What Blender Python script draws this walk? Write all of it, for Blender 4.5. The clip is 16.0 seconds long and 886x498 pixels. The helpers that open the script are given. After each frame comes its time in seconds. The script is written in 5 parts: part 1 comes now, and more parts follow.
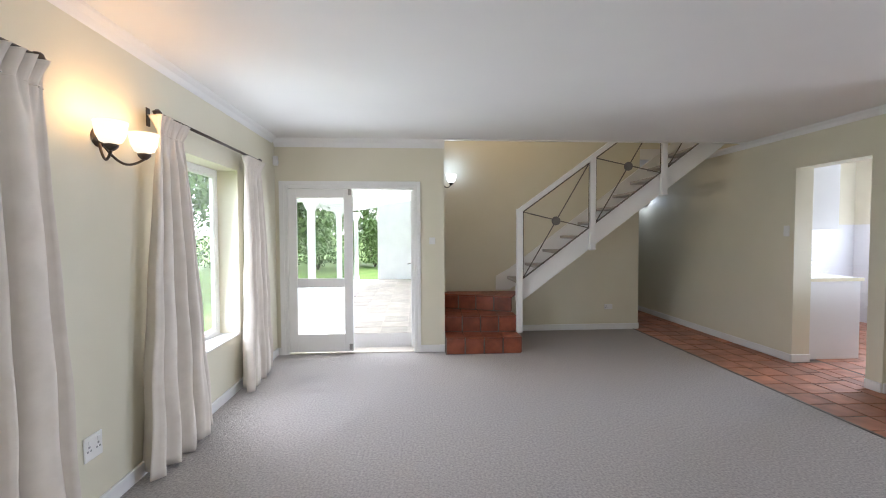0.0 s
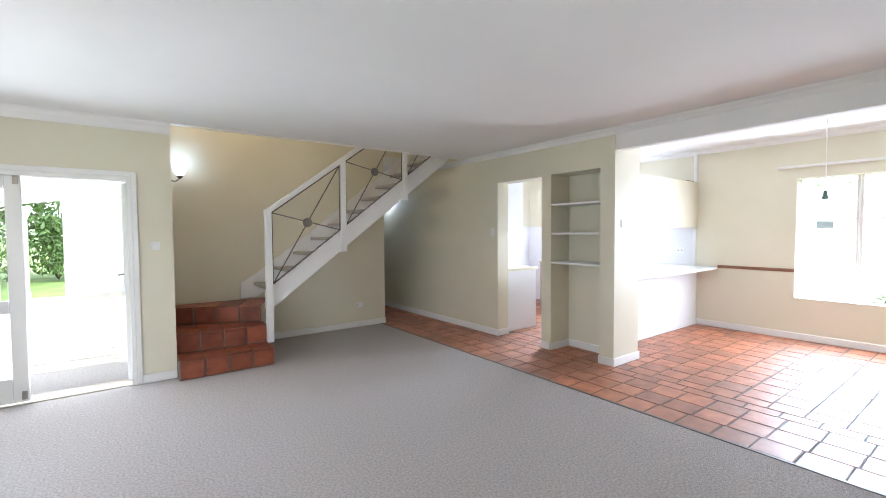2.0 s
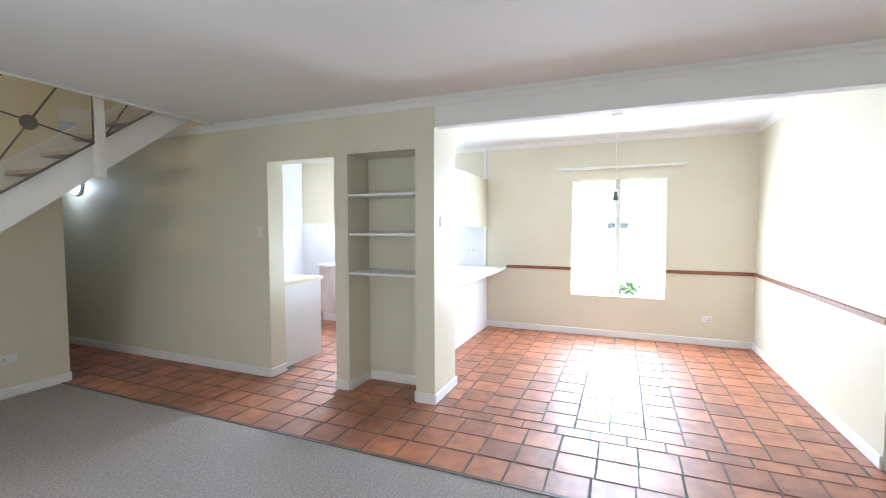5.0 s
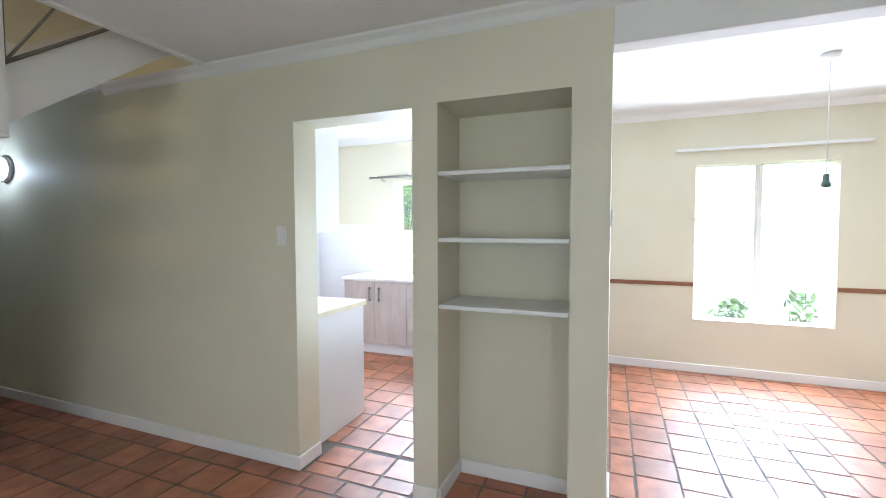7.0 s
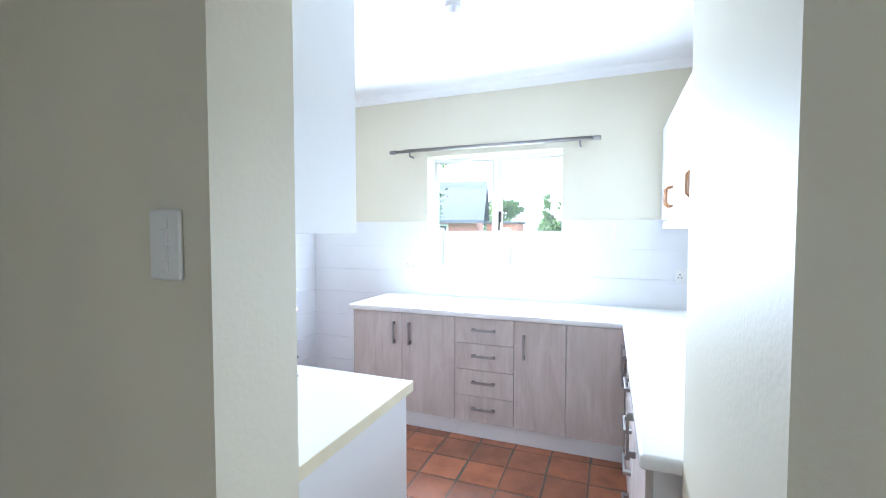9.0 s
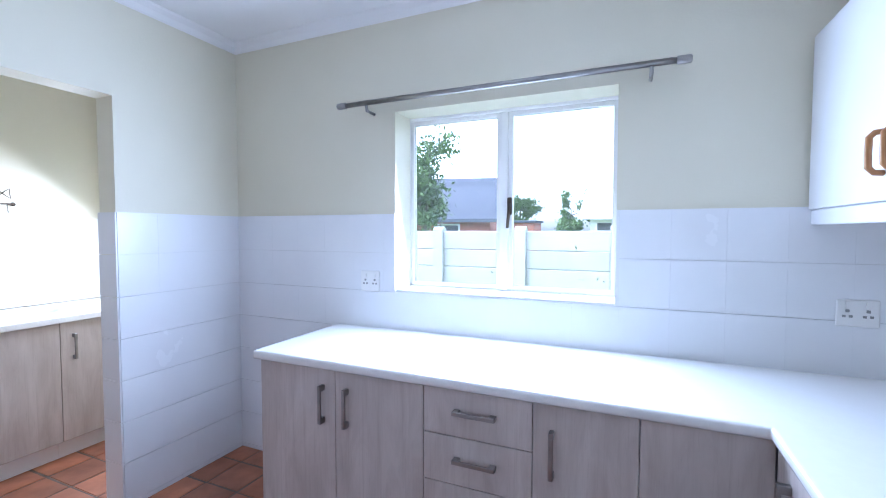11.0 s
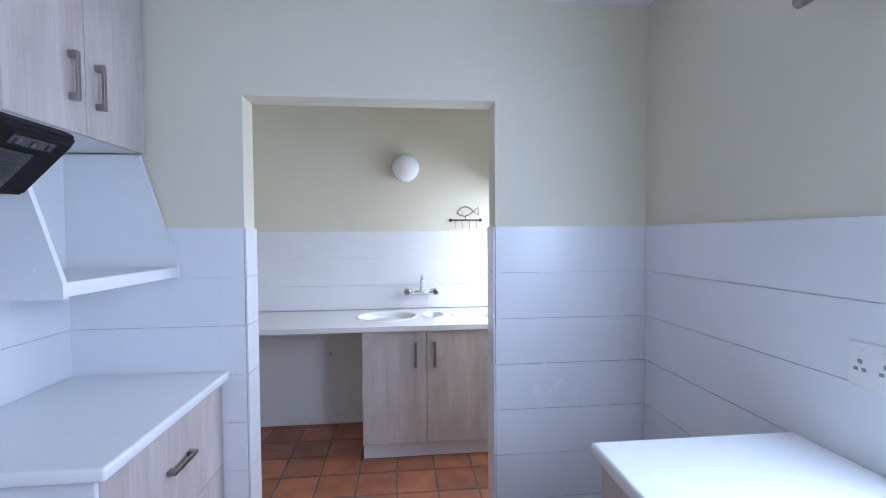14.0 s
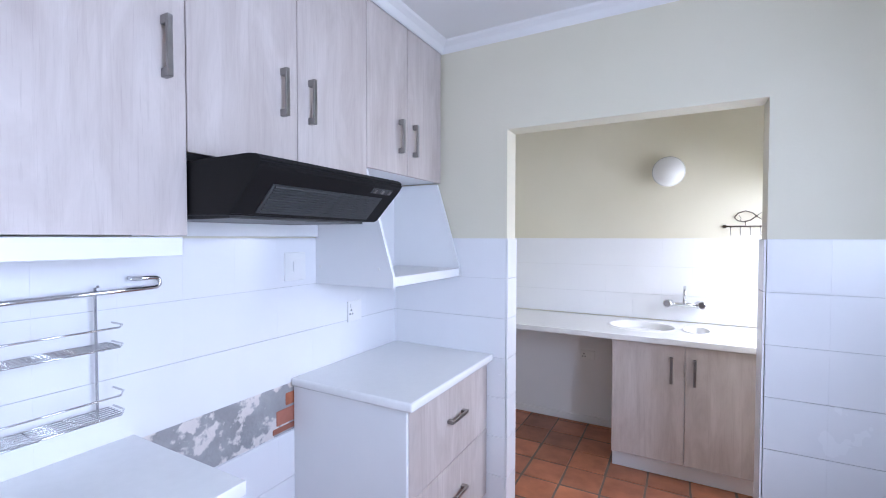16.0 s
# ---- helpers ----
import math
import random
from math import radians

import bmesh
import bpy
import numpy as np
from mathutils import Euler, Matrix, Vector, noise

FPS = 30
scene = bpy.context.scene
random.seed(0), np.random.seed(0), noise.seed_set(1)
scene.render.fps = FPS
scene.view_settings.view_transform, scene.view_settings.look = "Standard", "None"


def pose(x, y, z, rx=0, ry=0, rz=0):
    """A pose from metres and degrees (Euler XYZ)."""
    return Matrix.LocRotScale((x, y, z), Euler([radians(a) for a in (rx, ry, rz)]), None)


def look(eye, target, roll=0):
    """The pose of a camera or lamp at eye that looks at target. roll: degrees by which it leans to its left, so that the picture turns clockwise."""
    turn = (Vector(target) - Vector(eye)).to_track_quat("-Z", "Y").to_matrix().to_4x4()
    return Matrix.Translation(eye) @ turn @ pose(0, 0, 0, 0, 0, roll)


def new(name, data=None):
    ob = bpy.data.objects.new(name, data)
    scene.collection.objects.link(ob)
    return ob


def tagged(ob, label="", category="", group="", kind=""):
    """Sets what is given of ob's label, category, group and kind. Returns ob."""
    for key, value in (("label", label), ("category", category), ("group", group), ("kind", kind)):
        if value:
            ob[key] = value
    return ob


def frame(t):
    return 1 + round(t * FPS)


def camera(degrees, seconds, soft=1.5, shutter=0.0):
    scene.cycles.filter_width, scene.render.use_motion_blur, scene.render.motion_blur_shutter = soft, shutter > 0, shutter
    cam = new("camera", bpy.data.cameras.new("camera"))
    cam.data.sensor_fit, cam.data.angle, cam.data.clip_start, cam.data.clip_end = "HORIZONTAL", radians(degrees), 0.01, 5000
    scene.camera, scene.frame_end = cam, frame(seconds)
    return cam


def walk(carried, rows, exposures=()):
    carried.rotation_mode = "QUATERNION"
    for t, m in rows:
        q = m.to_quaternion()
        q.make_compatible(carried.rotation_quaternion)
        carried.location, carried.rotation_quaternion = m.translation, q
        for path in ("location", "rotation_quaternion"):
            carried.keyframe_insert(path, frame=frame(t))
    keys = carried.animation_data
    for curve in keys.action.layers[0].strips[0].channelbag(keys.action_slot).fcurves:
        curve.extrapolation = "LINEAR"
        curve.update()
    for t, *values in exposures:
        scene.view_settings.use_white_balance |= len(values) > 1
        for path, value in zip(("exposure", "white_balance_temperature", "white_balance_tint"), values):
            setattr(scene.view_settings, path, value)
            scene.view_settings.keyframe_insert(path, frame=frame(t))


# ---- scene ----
cam = camera(91.4, 16.0, soft=1.0)
PATH = [
    (0, (0.652, 0.058, 1.397), (0.784, 2.053, 1.325), -0.2),
    (0.5, (0.624, 0.106, 1.451), (1.061, 2.056, 1.362), -0.3),
    (1, (0.608, 0.129, 1.446), (1.357, 1.981, 1.359), -0.3),
    (1.5, (0.57, 0.151, 1.433), (1.56, 1.887, 1.35), -0.2),
    (2, (0.59, 0.15, 1.428), (1.785, 1.752, 1.347), -0.4),
    (2.5, (0.609, 0.219, 1.446), (1.99, 1.663, 1.355), -0.2),
    (3, (0.73, 0.323, 1.446), (2.277, 1.587, 1.352), -0.3),
    (3.5, (0.851, 0.416, 1.438), (2.527, 1.502, 1.347), -0.2),
    (5.8, (1.929, 1.82, 1.468), (3.792, 2.539, 1.362), -0.2),
    (6, (2.033, 1.933, 1.463), (3.894, 2.659, 1.365), -0.2),
    (6.5, (2.308, 2.283, 1.453), (4.167, 3.015, 1.36), -0.2),
    (7, (2.636, 2.665, 1.454), (4.496, 3.394, 1.359), -0.1),
    (7.5, (2.984, 2.974, 1.46), (4.842, 3.707, 1.365), -0.0),
    (8, (3.375, 3.303, 1.465), (5.231, 4.04, 1.372), -0.1),
    (8.5, (3.767, 3.534, 1.453), (5.624, 4.273, 1.362), -0.1),
    (9, (4.18, 3.807, 1.433), (6.042, 4.532, 1.349), 0.0),
    (9.5, (4.517, 3.953, 1.435), (6.383, 4.669, 1.355), -0.0),
    (9.7, (4.659, 3.985, 1.436), (6.527, 4.695, 1.357), 0.0),
    (11.8, (5.978, 4.296, 1.409), (7.687, 5.333, 1.338), -0.3),
    (12, (6.08, 4.38, 1.408), (7.723, 5.518, 1.346), -0.6),
    (12.5, (6.231, 4.549, 1.418), (7.657, 5.95, 1.355), -0.6),
    (13, (6.339, 4.641, 1.442), (7.361, 6.359, 1.378), -0.6),
    (13.5, (6.373, 4.604, 1.439), (6.985, 6.508, 1.384), -0.5),
    (14, (6.409, 4.482, 1.47), (6.605, 6.472, 1.411), -0.4),
    (14.5, (6.46, 4.425, 1.48), (6.301, 6.418, 1.422), -0.3),
    (15, (6.519, 4.365, 1.496), (6.029, 6.303, 1.441), -0.1),
    (15.5, (6.528, 4.308, 1.511), (5.789, 6.165, 1.46), 0.0),
    (16, (6.535, 4.28, 1.518), (5.574, 6.034, 1.464), 0.1),
]
EXPOSURES = [
    (0.0, 0.42, 5780, 15),
    (1.5, 0.75, 5700, 13),
    (3.5, 0.86, 5740, 14),
    (6.0, 0.80, 5500, 8),
    (7.0, 0.80, 5490, 9),
    (8.0, 0.73, 5470, 11),
    (9.0, 0.42, 5250, 9),
    (9.5, 0.2, 5100, 11),
    (12.0, -0.95, 4850, 16),
    (12.8, -1.25, 4880, 16),
    (13.5, -1.25, 4920, 16),
    (14.4, -0.85, 5050, 19),
    (15.0, -0.72, 5200, 20),
    (16.0, -0.72, 5250, 20),
]
walk(cam, [(t, look(eye, target, roll)) for t, eye, target, roll in PATH], EXPOSURES)

# ---------------------------------------------------------------- light
world = bpy.data.worlds.new("sky_world")
scene.world = world
world.use_nodes = True
wn = world.node_tree.nodes
sky = wn.new("ShaderNodeTexSky")
sky.sky_type = "NISHITA"
sky.sun_disc = False
sky.sun_elevation = radians(60)
sky.sun_rotation = radians(-35)
sky.air_density, sky.dust_density, sky.ozone_density = 1.0, 3.0, 1.0
wn["Background"].inputs["Strength"].default_value = 0.15
# thin overcast: the sky's colour is washed out and its brightness raised
haze = wn.new("ShaderNodeHueSaturation")
haze.inputs["Saturation"].default_value, haze.inputs["Value"].default_value = 0.25, 8.0
world.node_tree.links.new(sky.outputs["Color"], haze.inputs["Color"])
world.node_tree.links.new(haze.outputs["Color"], wn["Background"].inputs["Color"])

sun_data = bpy.data.lights.new("sun", "SUN")
sun_data.energy, sun_data.angle, sun_data.color = 1.0, radians(16), (1.0, 0.97, 0.92)
sun = new("sun", sun_data)
sun.matrix_world = look((-10, 14, 30), (0, 0, 0))


LY_DOOR = 5.08


def window_light(name, x, y, z, sx, sz, rz, power, colour=(0.86, 0.93, 1.0), tilt=18):
    """Sky light in an opening; it shines along -Z of its pose."""
    d = bpy.data.lights.new(name, "AREA")
    d.shape, d.size, d.size_y, d.energy, d.color = "RECTANGLE", sx, sz, power, colour
    ob = new(name, d)
    ob.matrix_world = pose(x, y, z, 90 - tilt, 0, rz)
    return ob


# sky light in each opening, just inside the pane, tilted a little towards the floor
window_light("window_light_dining", 7.58, 1.33, 1.31, 1.08, 1.40, 90, 74, tilt=13)
window_light("window_light_kitchen", 7.63, 4.71, 1.585, 1.06, 0.86, 90, 74, tilt=14)
window_light("window_light_utility", 7.54, 7.27, 1.585, 0.80, 0.84, 90, 43, (1.0, 0.97, 0.90), 50)
window_light("window_light_garden", -1.02, 3.46, 1.23, 1.1, 1.35, -90, 12.5, (0.95, 0.98, 1.0), 6)
window_light("window_light_near", -1.02, 1.12, 1.25, 1.1, 1.3, -90, 12.5, (0.95, 0.98, 1.0), 6)
window_light("window_light_door", -0.06, LY_DOOR, 1.0, 1.3, 1.8, 180, 13, (0.95, 0.98, 1.0), 12)


def glow_lamp(name, x, y, z, power, colour, radius=0.04):
    d = bpy.data.lights.new(name, "POINT")
    d.energy, d.color, d.shadow_soft_size = power, colour, radius
    ob = new(name, d)
    ob.location = (x, y, z)
    return ob


# ---------------------------------------------------------------- materials
def shader(name, c1, c2=None, rough=0.6, metal=0.0, scale=6.0, fine=60.0, bump=0.05, spread=0.0, spec=0.5, coat=0.0, stretch=(1, 1, 1), rough_var=0.08):
    """Two-scale procedural surface: broad mottling between c1 and c2, fine grain in relief, per-piece spread."""
    m = bpy.data.materials.new(name)
    m.use_nodes = True
    nt = m.node_tree
    n, l = nt.nodes, nt.links
    b = n["Principled BSDF"]
    c2 = c2 or tuple(v * 0.9 for v in c1)
    tc = n.new("ShaderNodeTexCoord")
    mp = n.new("ShaderNodeMapping")
    mp.inputs["Scale"].default_value = stretch
    geo = n.new("ShaderNodeNewGeometry")
    l.new(geo.outputs["Position"], mp.inputs["Vector"])
    broad = n.new("ShaderNodeTexNoise")
    broad.inputs["Scale"].default_value, broad.inputs["Detail"].default_value = scale, 5
    grain = n.new("ShaderNodeTexNoise")
    grain.inputs["Scale"].default_value, grain.inputs["Detail"].default_value = fine, 3
    l.new(mp.outputs["Vector"], broad.inputs["Vector"])
    l.new(mp.outputs["Vector"], grain.inputs["Vector"])
    ramp = n.new("ShaderNodeMapRange")
    ramp.inputs["From Min"].default_value, ramp.inputs["From Max"].default_value = 0.3, 0.7
    l.new(broad.outputs["Fac"], ramp.inputs["Value"])
    mix = n.new("ShaderNodeMix")
    mix.data_type = "RGBA"
    mix.inputs["A"].default_value, mix.inputs["B"].default_value = (*c1, 1), (*c2, 1)
    l.new(ramp.outputs["Result"], mix.inputs["Factor"])
    last = mix.outputs["Result"]
    if spread:
        info = n.new("ShaderNodeObjectInfo")
        amt = n.new("ShaderNodeMapRange")
        amt.inputs["To Min"].default_value, amt.inputs["To Max"].default_value = 1 - spread, 1 + spread
        l.new(info.outputs["Random"], amt.inputs["Value"])
        hsv = n.new("ShaderNodeHueSaturation")
        l.new(amt.outputs["Result"], hsv.inputs["Value"])
        l.new(last, hsv.inputs["Color"])
        last = hsv.outputs["Color"]
    l.new(last, b.inputs["Base Color"])
    rr = n.new("ShaderNodeMapRange")
    rr.inputs["To Min"].default_value, rr.inputs["To Max"].default_value = max(0.02, rough - rough_var), min(1, rough + rough_var)
    l.new(broad.outputs["Fac"], rr.inputs["Value"])
    l.new(rr.outputs["Result"], b.inputs["Roughness"])
    b.inputs["Metallic"].default_value = metal
    b.inputs["Specular IOR Level"].default_value = spec
    b.inputs["Coat Weight"].default_value = coat
    b.inputs["Coat Roughness"].default_value = 0.46
    if bump:
        bp = n.new("ShaderNodeBump")
        bp.inputs["Strength"].default_value, bp.inputs["Distance"].default_value = bump, 0.01
        l.new(grain.outputs["Fac"], bp.inputs["Height"])
        l.new(bp.outputs["Normal"], b.inputs["Normal"])
    return m


def glowing(name, colour, strength):
    m = bpy.data.materials.new(name)
    m.use_nodes = True
    b = m.node_tree.nodes["Principled BSDF"]
    b.inputs["Base Color"].default_value = (*colour, 1)
    b.inputs["Emission Color"].default_value = (*colour, 1)
    b.inputs["Emission Strength"].default_value = strength
    b.inputs["Roughness"].default_value = 0.3
    return m


def glassy(name):
    m = bpy.data.materials.new(name)
    m.use_nodes = True
    b = m.node_tree.nodes["Principled BSDF"]
    b.inputs["Base Color"].default_value = (0.97, 0.99, 0.98, 1)
    b.inputs["Roughness"].default_value = 0.01
    b.inputs["Transmission Weight"].default_value = 1.0
    b.inputs["IOR"].default_value = 1.1
    # glare haze over the outside view, put into the glass as a pale translucent layer
    n, l = m.node_tree.nodes, m.node_tree.links
    glare_veil = n.new("ShaderNodeBsdfTranslucent")
    glare_veil.inputs["Color"].default_value = (0.9, 0.9, 0.9, 1)
    veil_noise = n.new("ShaderNodeTexNoise")
    veil_noise.inputs["Scale"].default_value, veil_noise.inputs["Detail"].default_value = 3.0, 6
    amount = n.new("ShaderNodeMapRange")
    amount.inputs["To Min"].default_value, amount.inputs["To Max"].default_value = 0.015, 0.045
    both = n.new("ShaderNodeMixShader")
    l.new(veil_noise.outputs["Fac"], amount.inputs["Value"])
    l.new(amount.outputs["Result"], both.inputs["Fac"])
    l.new(b.outputs["BSDF"], both.inputs[1])
    l.new(glare_veil.outputs["BSDF"], both.inputs[2])
    l.new(both.outputs["Shader"], n["Material Output"].inputs["Surface"])
    return m


M_WALL = shader("cream_wall_paint", (0.715, 0.675, 0.54), (0.68, 0.64, 0.50), 0.55, scale=1.6, fine=90, bump=0.06)
M_CEIL = shader("ceiling_paint", (0.80, 0.79, 0.775), (0.77, 0.76, 0.75), 0.8, scale=1.2, fine=110, bump=0.05)
M_WHITE = shader("white_gloss_paint", (0.82, 0.81, 0.79), (0.78, 0.77, 0.75), 0.35, scale=4, fine=70, bump=0.03)
M_CARPET = shader("grey_beige_carpet", (0.635, 0.588, 0.556), (0.395, 0.36, 0.342), 0.97, scale=70, fine=330, bump=1.0, spec=0.1)
M_TERRA = shader("terracotta_tile", (0.45, 0.16, 0.066), (0.26, 0.084, 0.036), 0.51, scale=7, fine=30, bump=0.07, spread=0.26, spec=0.85, coat=0.35, rough_var=0.14)
M_TERRA_DK = shader("terracotta_step_tile", (0.30, 0.085, 0.040), (0.17, 0.046, 0.024), 0.42, scale=9, fine=38, bump=0.16, spread=0.25)
M_GROUT = shader("dark_grout", (0.13, 0.115, 0.10), (0.21, 0.185, 0.16), 0.75, spec=0.3, scale=9, fine=120, bump=0.4)
M_TILE = shader("white_wall_tile", (0.80, 0.80, 0.81), (0.77, 0.77, 0.785), 0.27, scale=3, fine=14, bump=0.0, spread=0.004, rough_var=0.01)
M_TGROUT = shader("pale_grout", (0.745, 0.74, 0.74), (0.71, 0.705, 0.70), 0.8, scale=6, fine=140, bump=0.2)


def ash_laminate():
    """Pale ash print: soft vertical streaks, fine grain and a few small knots, shifted from front to front."""
    m = bpy.data.materials.new("ash_wood_laminate")
    m.use_nodes = True
    n, l = m.node_tree.nodes, m.node_tree.links
    b = n["Principled BSDF"]
    geo = n.new("ShaderNodeNewGeometry")
    info = n.new("ShaderNodeObjectInfo")
    far = n.new("ShaderNodeVectorMath")
    far.operation = "MULTIPLY_ADD"
    far.inputs[1].default_value = (1, 1, 1)
    l.new(geo.outputs["Position"], far.inputs[0])
    shift = n.new("ShaderNodeMath")
    shift.operation = "MULTIPLY"
    shift.inputs[1].default_value = 37.0
    l.new(info.outputs["Random"], shift.inputs[0])
    l.new(shift.outputs[0], far.inputs[2])

    def noise(stretch, scale, detail, rough=0.5, warp=0.0):
        mp = n.new("ShaderNodeMapping")
        mp.inputs["Scale"].default_value = stretch
        l.new(far.outputs[0], mp.inputs["Vector"])
        t = n.new("ShaderNodeTexNoise")
        t.inputs["Scale"].default_value, t.inputs["Detail"].default_value = scale, detail
        t.inputs["Roughness"].default_value, t.inputs["Distortion"].default_value = rough, warp
        l.new(mp.outputs["Vector"], t.inputs["Vector"])
        return t.outputs["Fac"], mp

    def span(v, a0, a1, b0=0.0, b1=1.0):
        k = n.new("ShaderNodeMapRange")
        for name, val in (("From Min", a0), ("From Max", a1), ("To Min", b0), ("To Max", b1)):
            k.inputs[name].default_value = val
        l.new(v, k.inputs["Value"])
        return k.outputs["Result"]

    def blend(fac, c0, c1):
        k = n.new("ShaderNodeMix")
        k.data_type = "RGBA"
        for name, c in (("A", c0), ("B", c1)):
            if isinstance(c, tuple):
                k.inputs[name].default_value = (*c, 1)
            else:
                l.new(c, k.inputs[name])
        l.new(fac, k.inputs["Factor"])
        return k.outputs["Result"]
    broad, _ = noise((4.5, 4.5, 1.1), 2.0, 5, 0.6, 0.9)
    streak, _ = noise((30, 30, 1.2), 2.2, 5, 0.6, 0.3)
    pores, mp = noise((130, 130, 5), 2.0, 3, 0.6)
    col = blend(span(broad, 0.32, 0.68), (0.585, 0.525, 0.49), (0.455, 0.395, 0.362))
    col = blend(span(streak, 0.50, 0.78, 0.0, 0.45), col, (0.37, 0.31, 0.28))
    col = blend(span(pores, 0.58, 0.75, 0.0, 0.35), col, (0.35, 0.30, 0.275))
    kmap = n.new("ShaderNodeMapping")
    kmap.inputs["Scale"].default_value = (3.2, 3.2, 1.7)
    l.new(far.outputs[0], kmap.inputs["Vector"])
    knot = n.new("ShaderNodeTexVoronoi")
    knot.inputs["Scale"].default_value = 1.0
    l.new(kmap.outputs["Vector"], knot.inputs["Vector"])
    col = blend(span(knot.outputs["Distance"], 0.03, 0.13, 0.55, 0.0), col, (0.36, 0.30, 0.28))
    l.new(col, b.inputs["Base Color"])
    l.new(span(streak, 0.3, 0.7, 0.38, 0.5), b.inputs["Roughness"])
    bp = n.new("ShaderNodeBump")
    bp.inputs["Strength"].default_value, bp.inputs["Distance"].default_value = 0.06, 0.004
    l.new(pores, bp.inputs["Height"])
    l.new(bp.outputs["Normal"], b.inputs["Normal"])
    return m


M_LAM = ash_laminate()
M_TOP = shader("white_worktop", (0.82, 0.815, 0.80), (0.79, 0.785, 0.77), 0.22, scale=30, fine=160, bump=0.02)
M_CAB = shader("white_cabinet_board", (0.80, 0.80, 0.80), (0.77, 0.77, 0.775), 0.4, scale=3, fine=80, bump=0.02)
M_STEEL = shader("brushed_nickel", (0.36, 0.345, 0.33), (0.29, 0.28, 0.27), 0.32, metal=1.0, scale=20, fine=200, bump=0.03)
M_CHROME = shader("chrome", (0.75, 0.75, 0.76), (0.68, 0.68, 0.69), 0.12, metal=1.0, scale=10, fine=60, bump=0.0)
M_IRON = shader("dark_bronze_iron", (0.055, 0.042, 0.034), (0.09, 0.065, 0.045), 0.42, metal=0.7, scale=16, fine=90, bump=0.15)
M_BALU = shader("grey_steel_bar", (0.20, 0.18, 0.165), (0.15, 0.135, 0.125), 0.5, metal=0.5, scale=14, fine=90, bump=0.1)
M_CURT = shader("beige_curtain_cloth", (0.76, 0.695, 0.62), (0.69, 0.625, 0.55), 0.92, scale=12, fine=260, bump=0.05, spec=0.15)
M_BLACK = shader("black_hood_enamel", (0.009, 0.0085, 0.0085), (0.013, 0.012, 0.012), 0.40, spec=0.10, scale=9, fine=60, bump=0.02)
M_BLACKG = shader("black_grille", (0.04, 0.04, 0.04), (0.055, 0.055, 0.055), 0.42, spec=0.5, scale=20, fine=90, bump=0.1)
M_OAK = shader("brown_dado_wood", (0.26, 0.105, 0.045), (0.17, 0.065, 0.028), 0.4, scale=5, fine=30, bump=0.1, stretch=(6, 1, 6))
M_HANDLE = shader("varnished_wood_handle", (0.42, 0.21, 0.075), (0.33, 0.15, 0.05), 0.35, scale=16, fine=60, bump=0.05)
M_PLAST = shader("white_plastic", (0.80, 0.79, 0.77), (0.77, 0.76, 0.74), 0.35, scale=8, fine=60, bump=0.01)
M_DARK = shader("dark_slot", (0.05, 0.05, 0.05), (0.08, 0.08, 0.08), 0.6)
M_SLOT = shader("grey_socket_slot", (0.30, 0.30, 0.30), (0.24, 0.24, 0.24), 0.6)
M_GLASS = glassy("clear_glass")
M_GRASS = shader("lawn_grass", (0.085, 0.15, 0.03), (0.14, 0.19, 0.05), 0.9, scale=1.2, fine=60, bump=0.8, spec=0.1)
M_LEAF = shader("tree_leaves", (0.075, 0.13, 0.03), (0.13, 0.20, 0.05), 0.6, scale=2.5, fine=12, bump=0.1, spec=0.3)
M_BARK = shader("bark", (0.16, 0.12, 0.085), (0.09, 0.065, 0.048), 0.9, scale=9, fine=40, bump=0.8)
M_PAVE = shader("sandy_paver", (0.56, 0.50, 0.43), (0.46, 0.40, 0.34), 0.8, scale=5, fine=50, bump=0.3, spread=0.12)
M_CONC = shader("precast_concrete", (0.60, 0.60, 0.57), (0.51, 0.51, 0.485), 0.85, scale=3, fine=50, bump=0.3, spread=0.06)
M_SLATE = shader("grey_roof_tile", (0.10, 0.105, 0.12), (0.07, 0.075, 0.09), 0.9, spec=0.1, scale=6, fine=40, bump=0.4, spread=0.1)
M_BRICK = shader("red_brick", (0.42, 0.17, 0.11), (0.32, 0.12, 0.08), 0.8, scale=9, fine=60, bump=0.4, spread=0.15)
M_RENDER = shader("pale_render", (0.76, 0.77, 0.75), (0.71, 0.72, 0.70), 0.8, scale=3, fine=60, bump=0.2)
M_SHADE = glowing("lit_glass_shade", (1.0, 0.84, 0.60), 0.75)
M_SHADE_COOL = glowing("lit_cool_shade", (0.86, 0.93, 1.0), 7.0)
M_SHADE_STAIR = glowing("lit_stair_shade", (0.90, 0.95, 1.0), 1.6)
M_OPAL = shader("opal_glass", (0.82, 0.82, 0.82), (0.80, 0.80, 0.80), 0.2, scale=3, fine=20, bump=0.0)


